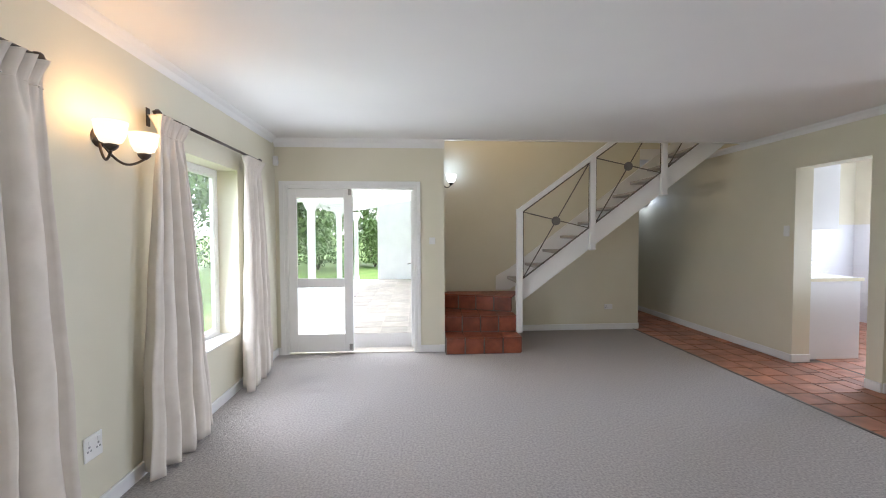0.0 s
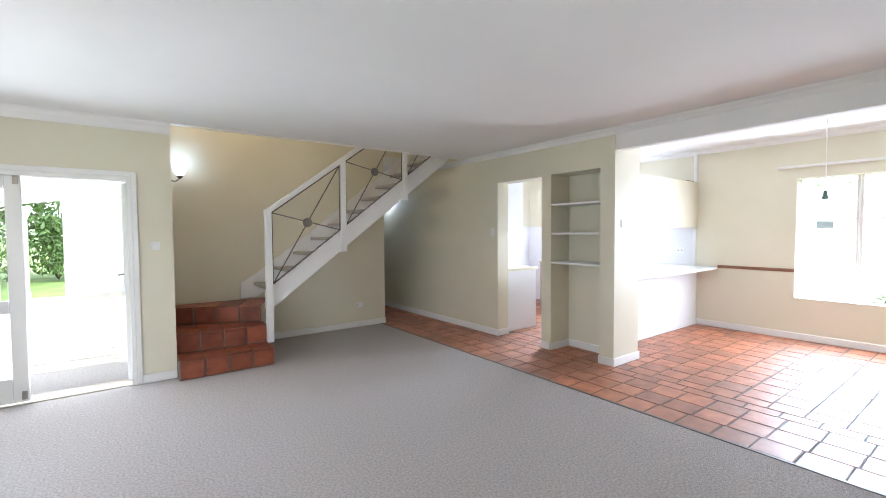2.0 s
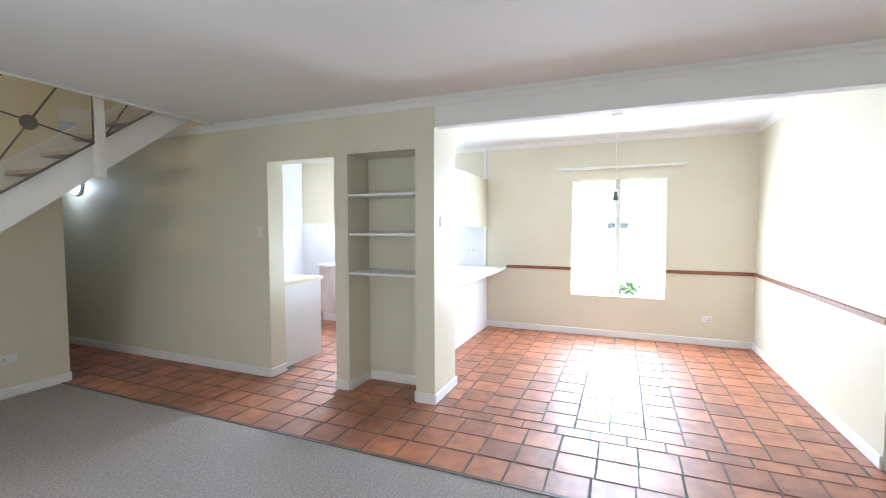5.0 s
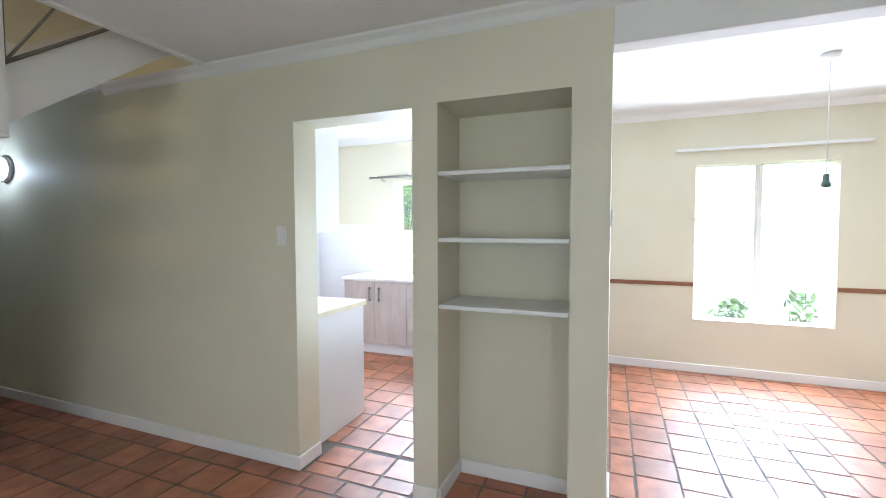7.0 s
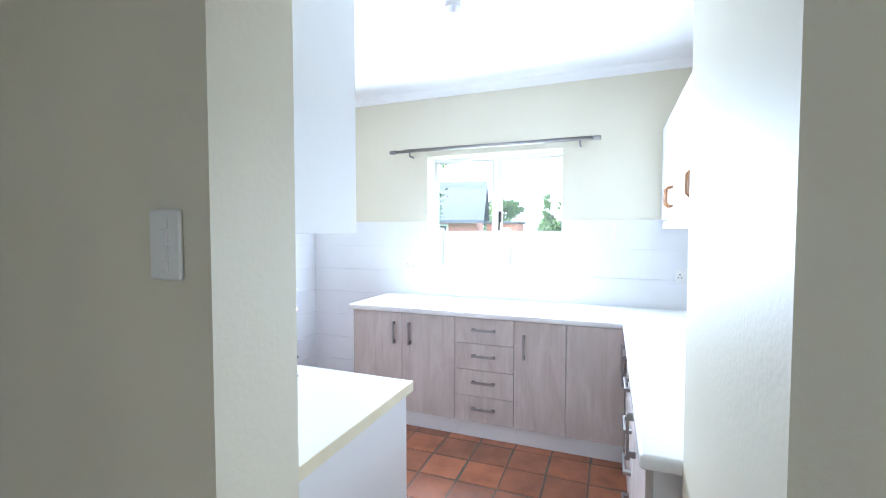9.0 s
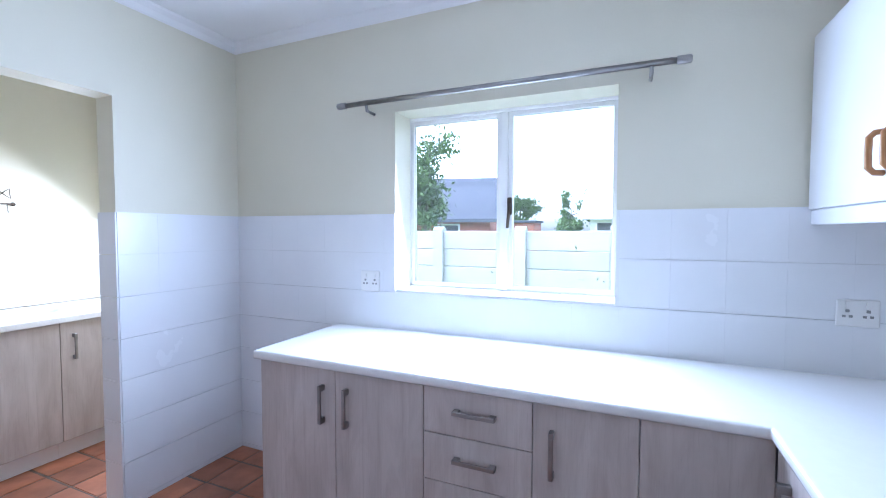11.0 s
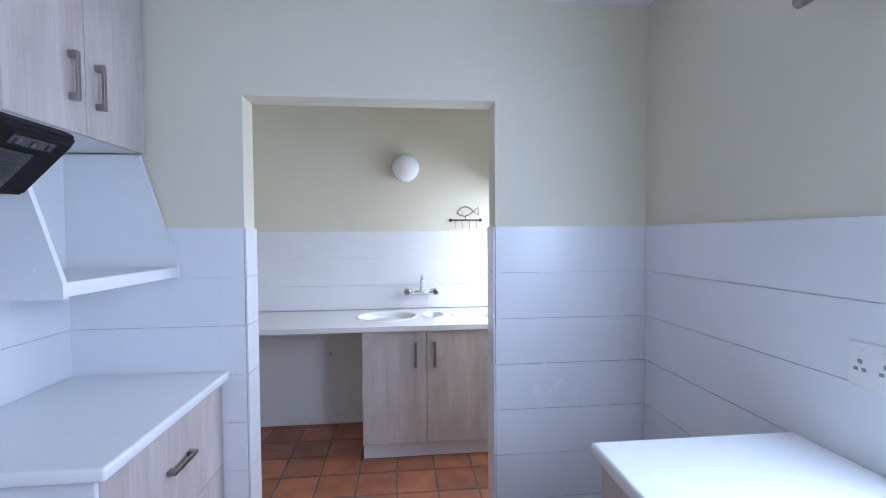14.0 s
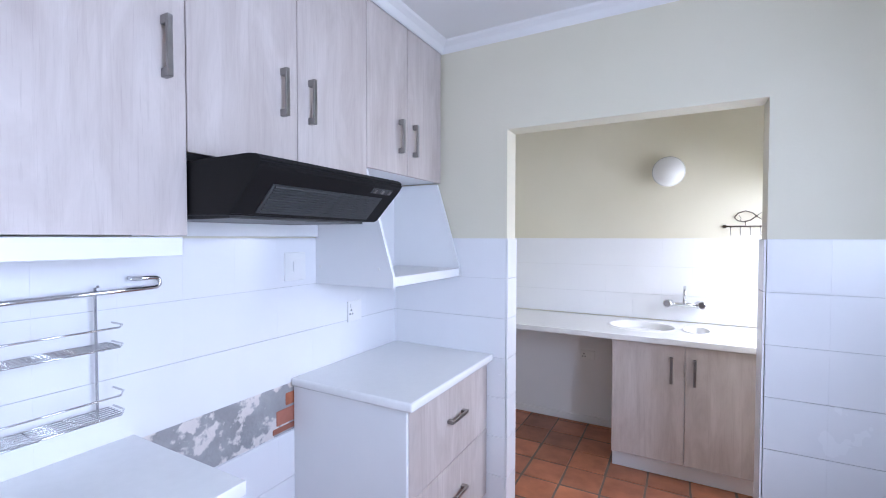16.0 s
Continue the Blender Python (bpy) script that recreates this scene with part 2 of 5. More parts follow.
def plaster_patch():
    """Broken plaster: grey cement, pale flakes and a spot of bare orange brick."""
    m = shader("broken_plaster", (0.40, 0.395, 0.39), (0.27, 0.265, 0.265), 0.9, scale=9, fine=50, bump=0.8)
    nt = m.node_tree
    n, l = nt.nodes, nt.links
    b = n["Principled BSDF"]
    src = b.inputs["Base Color"].links[0].from_socket
    geo = n.new("ShaderNodeNewGeometry")
    nz = n.new("ShaderNodeTexNoise")
    nz.inputs["Scale"].default_value, nz.inputs["Detail"].default_value = 14, 8
    l.new(geo.outputs["Position"], nz.inputs["Vector"])
    st = n.new("ShaderNodeMapRange")
    st.inputs["From Min"].default_value, st.inputs["From Max"].default_value = 0.52, 0.57
    l.new(nz.outputs["Fac"], st.inputs["Value"])
    mx = n.new("ShaderNodeMix")
    mx.data_type = "RGBA"
    mx.inputs["B"].default_value = (0.70, 0.65, 0.61, 1)
    l.new(st.outputs["Result"], mx.inputs["Factor"])
    l.new(src, mx.inputs["A"])
    l.new(mx.outputs["Result"], b.inputs["Base Color"])
    return m


M_PATCH = plaster_patch()


def sheeting(name):
    """White translucent roof sheet that lets daylight through."""
    m = bpy.data.materials.new(name)
    m.use_nodes = True
    n, l = m.node_tree.nodes, m.node_tree.links
    tr = n.new("ShaderNodeBsdfTranslucent")
    tr.inputs["Color"].default_value = (0.85, 0.86, 0.84, 1)
    mx = n.new("ShaderNodeMixShader")
    mx.inputs["Fac"].default_value = 0.6
    n["Principled BSDF"].inputs["Base Color"].default_value = (0.8, 0.8, 0.78, 1)
    l.new(n["Principled BSDF"].outputs["BSDF"], mx.inputs[1])
    l.new(tr.outputs["BSDF"], mx.inputs[2])
    l.new(mx.outputs["Shader"], n["Material Output"].inputs["Surface"])
    return m


M_SHEET = sheeting("translucent_roof_sheet")


# ---------------------------------------------------------------- mesh helpers
def add_box(bm, x0, y0, z0, x1, y1, z1, bevel=0.0, seg=1):
    r = bmesh.ops.create_cube(bm, size=1.0)
    c = Matrix.Translation(((x0 + x1) / 2, (y0 + y1) / 2, (z0 + z1) / 2)) @ Matrix.Diagonal((abs(x1 - x0), abs(y1 - y0), abs(z1 - z0), 1))
    bmesh.ops.transform(bm, matrix=c, verts=r["verts"])
    if bevel:
        es = list({e for v in r["verts"] for e in v.link_edges})
        bmesh.ops.bevel(bm, geom=es, offset=bevel, segments=seg, affect="EDGES", profile=0.5)
    return bm


def box(x0, y0, z0, x1, y1, z1, bevel=0.0, seg=1):
    return add_box(bmesh.new(), x0, y0, z0, x1, y1, z1, bevel, seg)


def add_prism(bm, pts, axis, a0, a1):
    """Extrude a closed outline. axis x: pts are (y, z); y: (x, z); z: (x, y)."""
    def at(p, a):
        return {"x": (a, p[0], p[1]), "y": (p[0], a, p[1]), "z": (p[0], p[1], a)}[axis]
    lo = [bm.verts.new(at(p, a0)) for p in pts]
    hi = [bm.verts.new(at(p, a1)) for p in pts]
    bm.faces.new(lo)
    bm.faces.new(list(reversed(hi)))
    k = len(pts)
    for i in range(k):
        j = (i + 1) % k
        bm.faces.new((lo[i], hi[i], hi[j], lo[j]))
    bmesh.ops.recalc_face_normals(bm, faces=bm.faces[:])
    return bm


def prism(pts, axis, a0, a1):
    return add_prism(bmesh.new(), pts, axis, a0, a1)


def add_tube(bm, pts, r, n=8, caps=True):
    """A round bar along a polyline; r a number or one radius a point."""
    pts = [Vector(p) for p in pts]
    rs = r if isinstance(r, (list, tuple)) else [r] * len(pts)
    rings, up = [], None
    for i, p in enumerate(pts):
        d = (pts[min(i + 1, len(pts) - 1)] - pts[max(i - 1, 0)]).normalized()
        if up is None:
            up = d.orthogonal().normalized()
        up = (up - d * up.dot(d)).normalized()
        side = d.cross(up)
        rings.append([bm.verts.new(p + (up * math.cos(2 * math.pi * k / n) + side * math.sin(2 * math.pi * k / n)) * rs[i]) for k in range(n)])
    for a, b in zip(rings, rings[1:]):
        for k in range(n):
            f = bm.faces.new((a[k], a[(k + 1) % n], b[(k + 1) % n], b[k]))
            f.smooth = True
    if caps:
        bm.faces.new(list(reversed(rings[0])))
        bm.faces.new(rings[-1])
    return bm


def tube(pts, r, n=8):
    return add_tube(bmesh.new(), pts, r, n)


def lathe(profile, centre, n=20, axis="z"):
    """Turn (radius, height) pairs round an axis through centre."""
    bm = bmesh.new()
    cx, cy, cz = centre
    rings = []
    for r, h in profile:
        ring = []
        for k in range(n):
            a = 2 * math.pi * k / n
            u, v = r * math.cos(a), r * math.sin(a)
            p = {"z": (cx + u, cy + v, cz + h), "x": (cx + h, cy + u, cz + v), "y": (cx + u, cy + h, cz + v)}[axis]
            ring.append(bm.verts.new(p))
        rings.append(ring)
    for a, b in zip(rings, rings[1:]):
        for k in range(n):
            bm.faces.new((a[k], a[(k + 1) % n], b[(k + 1) % n], b[k])).smooth = True
    for ring in (rings[0], rings[-1]):
        bm.faces.new(ring)
    bmesh.ops.recalc_face_normals(bm, faces=bm.faces[:])
    return bm


def arc(c, r, a0, a1, n, plane="xz", off=0.0):
    out = []
    for i in range(n + 1):
        a = radians(a0 + (a1 - a0) * i / n)
        u, v = r * math.cos(a), r * math.sin(a)
        out.append({"xz": (c[0] + u, c[1], c[2] + v), "yz": (c[0], c[1] + u, c[2] + v), "xy": (c[0] + u, c[1] + v, c[2])}[plane])
    return out


def mesh_of(name, bm, mat, shift=(0, 0, 0)):
    me = bpy.data.meshes.new(name)
    bmesh.ops.translate(bm, vec=(-shift[0], -shift[1], -shift[2]), verts=bm.verts[:])
    bm.to_mesh(me)
    bm.free()
    me.materials.append(mat)
    return me


def thing(name, base, label, category, group="", kind=""):
    ob = new(name)
    ob.location = base
    ob.empty_display_size = 0.1
    ob["base"] = base
    return tagged(ob, label, category, group, kind)


def root_base(ob):
    while ob.parent:
        ob = ob.parent
    return tuple(ob.location)


def part(name, bm, mat, parent, label="", kind=""):
    """One mesh in world coordinates, made a child of a thing or of a part."""
    ob = new(name, mesh_of(name, bm, mat, root_base(parent)))
    ob.parent = parent
    return tagged(ob, label, kind=kind)


def solo(name, bm, mat, base, label, category, group="", kind=""):
    ob = new(name, mesh_of(name, bm, mat, base))
    ob.location = base
    return tagged(ob, label, category, group, kind)


def structure(name, bm, mat, label, category="wall"):
    return tagged(new(name, mesh_of(name, bm, mat)), label, category, kind="structure")


def cells(run, a0, a1, t0, t1, z0, z1, holes=()):
    """A wall along an axis with openings cut through it: holes are (from, to, bottom, top)."""
    bm = bmesh.new()
    cut = sorted({a0, a1, *[h[0] for h in holes], *[h[1] for h in holes]})
    cut = [c for c in cut if a0 <= c <= a1]
    zs = sorted({z0, z1, *[h[2] for h in holes], *[h[3] for h in holes]})
    zs = [c for c in zs if z0 <= c <= z1]
    full = {}
    for i in range(len(cut) - 1):
        for j in range(len(zs) - 1):
            ca, cz = (cut[i] + cut[i + 1]) / 2, (zs[j] + zs[j + 1]) / 2
            full[i, j] = not any(h[0] < ca < h[1] and h[2] < cz < h[3] for h in holes)

    def vert(a, t, z):
        return bm.verts.new((a, t, z) if run == "x" else (t, a, z))

    for (i, j), on in full.items():
        if not on:
            continue
        A, B, C, D = cut[i], cut[i + 1], zs[j], zs[j + 1]
        quads = [[(A, t0, C), (B, t0, C), (B, t0, D), (A, t0, D)], [(A, t1, C), (B, t1, C), (B, t1, D), (A, t1, D)]]
        if not full.get((i - 1, j)):
            quads.append([(A, t0, C), (A, t1, C), (A, t1, D), (A, t0, D)])
        if not full.get((i + 1, j)):
            quads.append([(B, t0, C), (B, t1, C), (B, t1, D), (B, t0, D)])
        if not full.get((i, j - 1)):
            quads.append([(A, t0, C), (B, t0, C), (B, t1, C), (A, t1, C)])
        if not full.get((i, j + 1)):
            quads.append([(A, t0, D), (B, t0, D), (B, t1, D), (A, t1, D)])
        for q in quads:
            bm.faces.new([vert(*p) for p in q])
    bmesh.ops.remove_doubles(bm, verts=bm.verts[:], dist=1e-5)
    bmesh.ops.recalc_face_normals(bm, faces=bm.faces[:])
    return bm


# ---------------------------------------------------------------- the plan, in metres
WX = -0.93          # lounge west wall, inner face
NX = 4.69           # niche wall, lounge face
KX = 5.02           # niche wall, kitchen face
EX = 7.575          # east wall, inner face
SY = -0.185         # south wall, inner face
LY = 5.12           # lounge north wall, inner face
BY = 6.12           # stair back wall
UY = 6.438          # kitchen/utility partition
VY = 7.93           # utility north wall
CEIL, CEIL2 = 2.475, 2.60
PIER_X = 5.165      # dining end of the pier
STEP_X0, STEP_X1, STEP_Y = 1.005, 1.895, 4.965

wall_west = structure("wall_west", cells("y", -0.42, 5.37, WX - 0.25, WX, -0.15, 3.0, [(0.5, 1.75, 0.52, 1.95), (2.85, 4.07, 0.49, 1.965)]), M_WALL, "cream painted plaster wall with two garden windows")
wall_north = structure("wall_north", cells("x", WX, 1.005, LY, LY + 0.22, 0, CEIL, [(-0.83, 0.685, -1, 1.955)]), M_WALL, "cream painted wall round the garden doors")
wall_stair_side = structure("wall_stair_side", cells("y", LY + 0.22, BY, 0.86, 1.005, 0, CEIL), M_WALL, "cream painted wall beside the stair foot")
wall_stair_back = structure("wall_stair_back", cells("x", 0.86, 3.895, BY, BY + 0.12, 0, 2.6), M_WALL, "cream painted wall behind and under the stair")
wall_niche = structure("wall_niche", cells("y", 3.50, 8.12, NX, 4.89, 0, 2.72, [(3.642, 4.405, -1, 2.075)]), M_WALL, "cream painted wall with the kitchen doorway")
wall_kitchen_west = structure("wall_kitchen_west", cells("y", 4.552, 8.12, 4.89, KX, 0, 2.72), M_WALL, "plastered kitchen side of the niche wall")
niche_bm = cells("y", 2.845, 3.50, NX, 5.03, 2.09, 2.72)
wall_niche_lintel = structure("wall_niche_lintel", niche_bm, M_WALL, "cream painted lintel over the shelf niche")
wall_niche_back = structure("wall_niche_back", box(5.03, 2.845, 0, 5.10, 3.56, 2.72), M_WALL, "cream painted back of the shelf niche")
wall_niche_side = structure("wall_niche_side", box(4.89, 3.50, 0, 5.03, 3.56, 2.72), M_WALL, "cream painted side of the shelf niche")
wall_jamb = structure("wall_jamb", box(4.89, 3.56, 0, 5.32, 3.6405, 2.72), M_WALL, "cream painted deep jamb of the kitchen doorway")
structure("wall_jamb_core", box(5.10, 3.10, 0, 5.32, 3.56, 2.72), M_WALL, "cream painted wall between niche and hatch")
pier = cells("y", 2.675, 2.845, NX, PIER_X, 0, 2.72)
add_box(pier, 5.10, 2.845, 0, PIER_X, 3.10, 2.72)
wall_pier = structure("wall_pier", pier, M_WALL, "cream painted pier between dining area and niche")
structure("beam", box(NX + 0.005, SY, 2.252, NX + 0.115, 2.675, 2.72, 0.004), M_CEIL, "white painted ceiling beam", "beam")
wall_south = structure("wall_south", cells("x", -1.18, 7.83, SY - 0.22, SY, -0.15, 3.0, [(3.93, 4.82, -1, 2.06)]), M_WALL, "cream painted south wall with a doorway")
wall_east = structure("wall_east", cells("y", -0.38, 9.2, EX, EX + 0.25, -0.15, 3.0, [(0.765, 1.90, 0.53, 2.075), (4.155, 5.27, 1.09, 2.06), (6.85, 7.7, 1.1, 2.06)]), M_WALL, "cream painted outer wall with three windows")
wall_utility = structure("wall_utility", cells("x", KX, EX, UY, UY + 0.13, 0, CEIL2, [(5.735, 6.843, -1, 2.083)]), M_WALL, "cream painted partition with the utility doorway")
wall_utility_back = structure("wall_utility_back", cells("x", KX, EX, VY, VY + 0.15, 0, CEIL2), M_WALL, "cream painted utility wall")
wall_hatch = structure("wall_hatch", box(PIER_X + 0.001, 3.09, 0.03, EX, 3.17, 0.843), M_CAB, "white panelled dwarf wall below the hatch counter")
wall_corridor_west = structure("wall_corridor_west", cells("y", BY + 0.12, 9.1, 3.15, 3.27, 0, 2.72), M_WALL, "cream painted corridor wall")
wall_corridor_end = structure("wall_corridor_end", cells("x", 3.15, EX, 9.1, 9.22, 0, 2.72), M_WALL, "cream painted corridor end wall")
# hall behind the south doorway
structure("wall_hall", cells("y", -2.2, SY - 0.22, 5.0, 5.1, 0, 2.72), M_WALL, "cream painted hall wall")
structure("wall_hall_end", cells("x", 2.9, 5.1, -2.32, -2.2, 0, 2.72), M_WALL, "cream painted hall end wall")
structure("wall_hall_west", cells("y", -2.2, SY - 0.22, 2.8, 2.9, 0, 2.72), M_WALL, "cream painted hall side wall")
# upper landing shell round the stair void
up = cells("x", 0.86, 6.0, BY, BY + 0.12, 2.6, 5.0, [(4.69, 6.1, 2.5, 2.66)])
wall_upper_north = structure("wall_upper_north", up, M_WALL, "cream painted landing wall above the stair")
structure("wall_upper_south", cells("x", 0.86, 6.0, 4.2, 4.32, 2.62, 5.0), M_WALL, "cream painted landing wall")
structure("wall_upper_west", cells("y", 4.32, BY, 0.86, 1.005, 2.62, 5.0), M_WALL, "cream painted landing wall")
structure("wall_upper_east", cells("y", 4.32, BY, 5.9, 6.0, 2.62, 5.0), M_WALL, "cream painted landing wall")

structure("ceiling_lounge", box(WX, SY, CEIL, NX + 0.01, 5.03, 2.72), M_CEIL, "white painted lounge ceiling", "ceiling")
structure("ceiling_lounge_corner", box(WX, 5.03, CEIL, 1.005, LY + 0.22, 2.72), M_CEIL, "white painted lounge ceiling", "ceiling")
structure("ceiling_corridor", box(3.15, BY + 0.005, 2.45, NX, 9.1, 2.6), M_CEIL, "white painted corridor ceiling", "ceiling")
structure("ceiling_dining", box(NX + 0.01, SY, CEIL2, EX, 9.1, 2.72), M_CEIL, "white painted dining and kitchen ceiling", "ceiling")
structure("ceiling_hall", box(2.8, -2.32, 2.45, 5.1, SY - 0.22, 2.6), M_CEIL, "white painted hall ceiling", "ceiling")
structure("ceiling_upper", box(0.86, 4.2, 5.0, 6.0, BY + 0.12, 5.1), M_CEIL, "white painted landing ceiling", "ceiling")
# out of view; the overhang to x -1.95 is added to block sun at the west windows
structure("sun_block_slab", box(-1.95, -2.6, 3.0, 8.3, 4.2, 3.12), M_CEIL, "unseen flat slab over the lounge, widened to keep sun off the west windows", "roof")
structure("sun_block_eave", box(-1.95, 4.2, 3.0, 0.86, 5.6, 3.12), M_CEIL, "unseen overhang added to keep sun off the west windows", "roof")
structure("roof_rear", box(3.0, 6.24, 3.0, 8.3, 9.5, 3.12), M_CEIL, "flat roof slab over the utility room", "roof")

floor_carpet = structure("floor_carpet", box(WX, SY, -0.1, 3.825, BY, 0.0), M_CARPET, "grey-beige loop pile carpet", "carpet")
floor_base = structure("floor_base", box(3.825, -2.3, -0.1, EX, 9.1, -0.012), M_GROUT, "dark grout bed of the tiled floor", "floor")
structure("floor_corridor_side", box(2.8, BY + 0.12, -0.1, 3.825, 9.1, -0.012), M_GROUT, "dark corridor floor bed", "floor")
structure("carpet_trim", box(3.812, SY, 0.0, 3.838, BY, 0.005, 0.002), M_BALU, "dull metal carpet edge strip", "trim")

# ---------------------------------------------------------------- trim
def baseboard(x0, y0, x1, y1, h=0.085):
    structure("baseboard", box(x0, y0, 0.0, x1, y1, h, 0.004), M_WHITE, "white painted skirting board", "baseboard")


T = 0.016
baseboard(WX, SY, WX + T, LY)
baseboard(WX + T, LY - T, -0.885, LY)
baseboard(0.725, LY - T, 1.005, LY)
baseboard(STEP_X1 + 0.02, BY - T, 3.895, BY)
baseboard(3.895, BY, 3.895 + T, BY + 0.12)
baseboard(NX - T, 4.405, NX, 8.12)
baseboard(NX - T, 4.405 - T, 4.89, 4.405)
baseboard(NX - T, 3.50, NX, 3.642)
baseboard(NX, 3.50 - T, 5.03, 3.50)
baseboard(5.03 - T, 2.845, 5.03, 3.50 - T)
baseboard(NX, 2.845, 5.03 - T, 2.845 + T)
baseboard(NX - T, 2.66, NX, 2.845)
baseboard(NX, 2.66, PIER_X + T, 2.675)
baseboard(PIER_X, 2.675, PIER_X + T, 3.076)
baseboard(EX - T, SY, EX, 3.09)
baseboard(4.82, SY, EX - T, SY + T)
baseboard(WX + T, SY, 3.93, SY + T)
baseboard(PIER_X, 3.076, EX - T, 3.09)


def cornice(run, a0, a1, wall, side, z, s=0.065):
    """A coved strip between wall and ceiling; side +1 or -1 is the way the room lies."""
    pts = [(wall, z), (wall + side * s, z), (wall + side * s * 0.86, z - s * 0.18), (wall + side * s * 0.42, z - s * 0.45), (wall + side * s * 0.15, z - s * 0.86), (wall, z - s)]
    structure("cornice", prism(pts, "x" if run == "x" else "y", a0, a1) if run == "y" else prism(pts, "x", a0, a1), M_CEIL, "white coved plaster cornice", "cornice")


cornice("y", SY, 5.03, WX, 1, CEIL)
cornice("x", WX, 1.005, LY, -1, CEIL, 0.09)
cornice("y", 2.675, 6.08, NX, -1, CEIL)
cornice("x", WX, NX, SY, 1, CEIL)
cornice("y", SY, 2.675, NX + 0.004, -1, CEIL, 0.06)
cornice("y", SY, 6.438, EX, -1, CEIL2, 0.055)
cornice("x", NX + 0.116, EX, SY, 1, CEIL2, 0.055)
cornice("x", KX, EX, UY, -1, CEIL2, 0.055)
cornice("y", 3.1, 4.551, KX, 1, CEIL2)
structure("trim_stairwell", box(1.005, 5.022, CEIL - 0.012, NX, 5.06, 2.72), M_WHITE, "white painted edge of the stairwell opening", "trim")

dado = [(EX - 0.022, 1.90, EX, 2.80), (EX - 0.022, SY, EX, 0.765), (4.82, SY, EX - 0.022, SY + 0.022), (4.798, SY - 0.2, 4.82, SY + 0.022), (4.978, -1.2, 5.0, -0.44)]
for x0, y0, x1, y1 in dado:
    structure("dado_rail", box(x0, y0, 0.872, x1, y1, 0.912, 0.006), M_OAK, "brown stained wooden dado rail", "trim")


# ---------------------------------------------------------------- floor tiles
PITCH = 0.237


def tile_mesh(w, d, name="floor_tile", mat=None, h=0.012):
    bm = bmesh.new()
    add_box(bm, -w / 2, -d / 2, -h, w / 2, d / 2, 0.0)
    top = [e for e in bm.edges if all(v.co.z > -1e-6 for v in e.verts)]
    bmesh.ops.bevel(bm, geom=top, offset=0.003, segments=2, affect="EDGES")
    return mesh_of(name, bm, mat or M_TERRA)


def lay_tiles(x0, y0, x1, y1, parent, rows="", ox=None, oy=None, cache={}):
    """Square tiles over a rectangle; ox and oy name one joint; rows x or y: uneven courses running that way."""
    ox, oy = x0 if ox is None else ox, y0 if oy is None else oy
    spans = ((x0, x1, ox), (y0, y1, oy))
    u0, u1, ou = spans[0 if rows != "x" else 1]
    v0, v1, ov = spans[1 if rows != "x" else 0]
    for i in range(math.floor((u0 - ou) / PITCH + 1e-6), math.ceil((u1 - ou) / PITCH - 1e-6)):
        shift = PITCH * random.uniform(0.02, 0.42) if rows else 0.0
        for j in range(math.floor((v0 - ov) / PITCH + 1e-6), math.ceil((v1 - ov) / PITCH - 1e-6) + (1 if shift else 0)):
            a = (max(u0, ou + i * PITCH), min(ou + (i + 1) * PITCH, u1))
            b = (max(v0, ov + j * PITCH - shift), min(ov + (j + 1) * PITCH - shift, v1))
            (ax, bx), (ay, by) = (b, a) if rows == "x" else (a, b)
            w, d = round(bx - ax - 0.011, 3), round(by - ay - 0.011, 3)
            if w < 0.03 or d < 0.03:
                continue
            if (w, d) not in cache:
                cache[w, d] = tile_mesh(w, d)
            ob = new("floor_tile", cache[w, d])
            ob.parent = parent
            ob.location = ((ax + bx) / 2 + random.uniform(-0.0025, 0.0025), (ay + by) / 2 + random.uniform(-0.0025, 0.0025), random.uniform(-0.0012, 0.0003))
            ob.rotation_euler = (random.uniform(-0.005, 0.005), random.uniform(-0.005, 0.005), random.uniform(-0.012, 0.012))


def tile_bed(name, x0, y0, x1, y1, label):
    return structure(name, box(x0, y0, -0.012, x1, y1, -0.0040), M_GROUT, label, "floor")


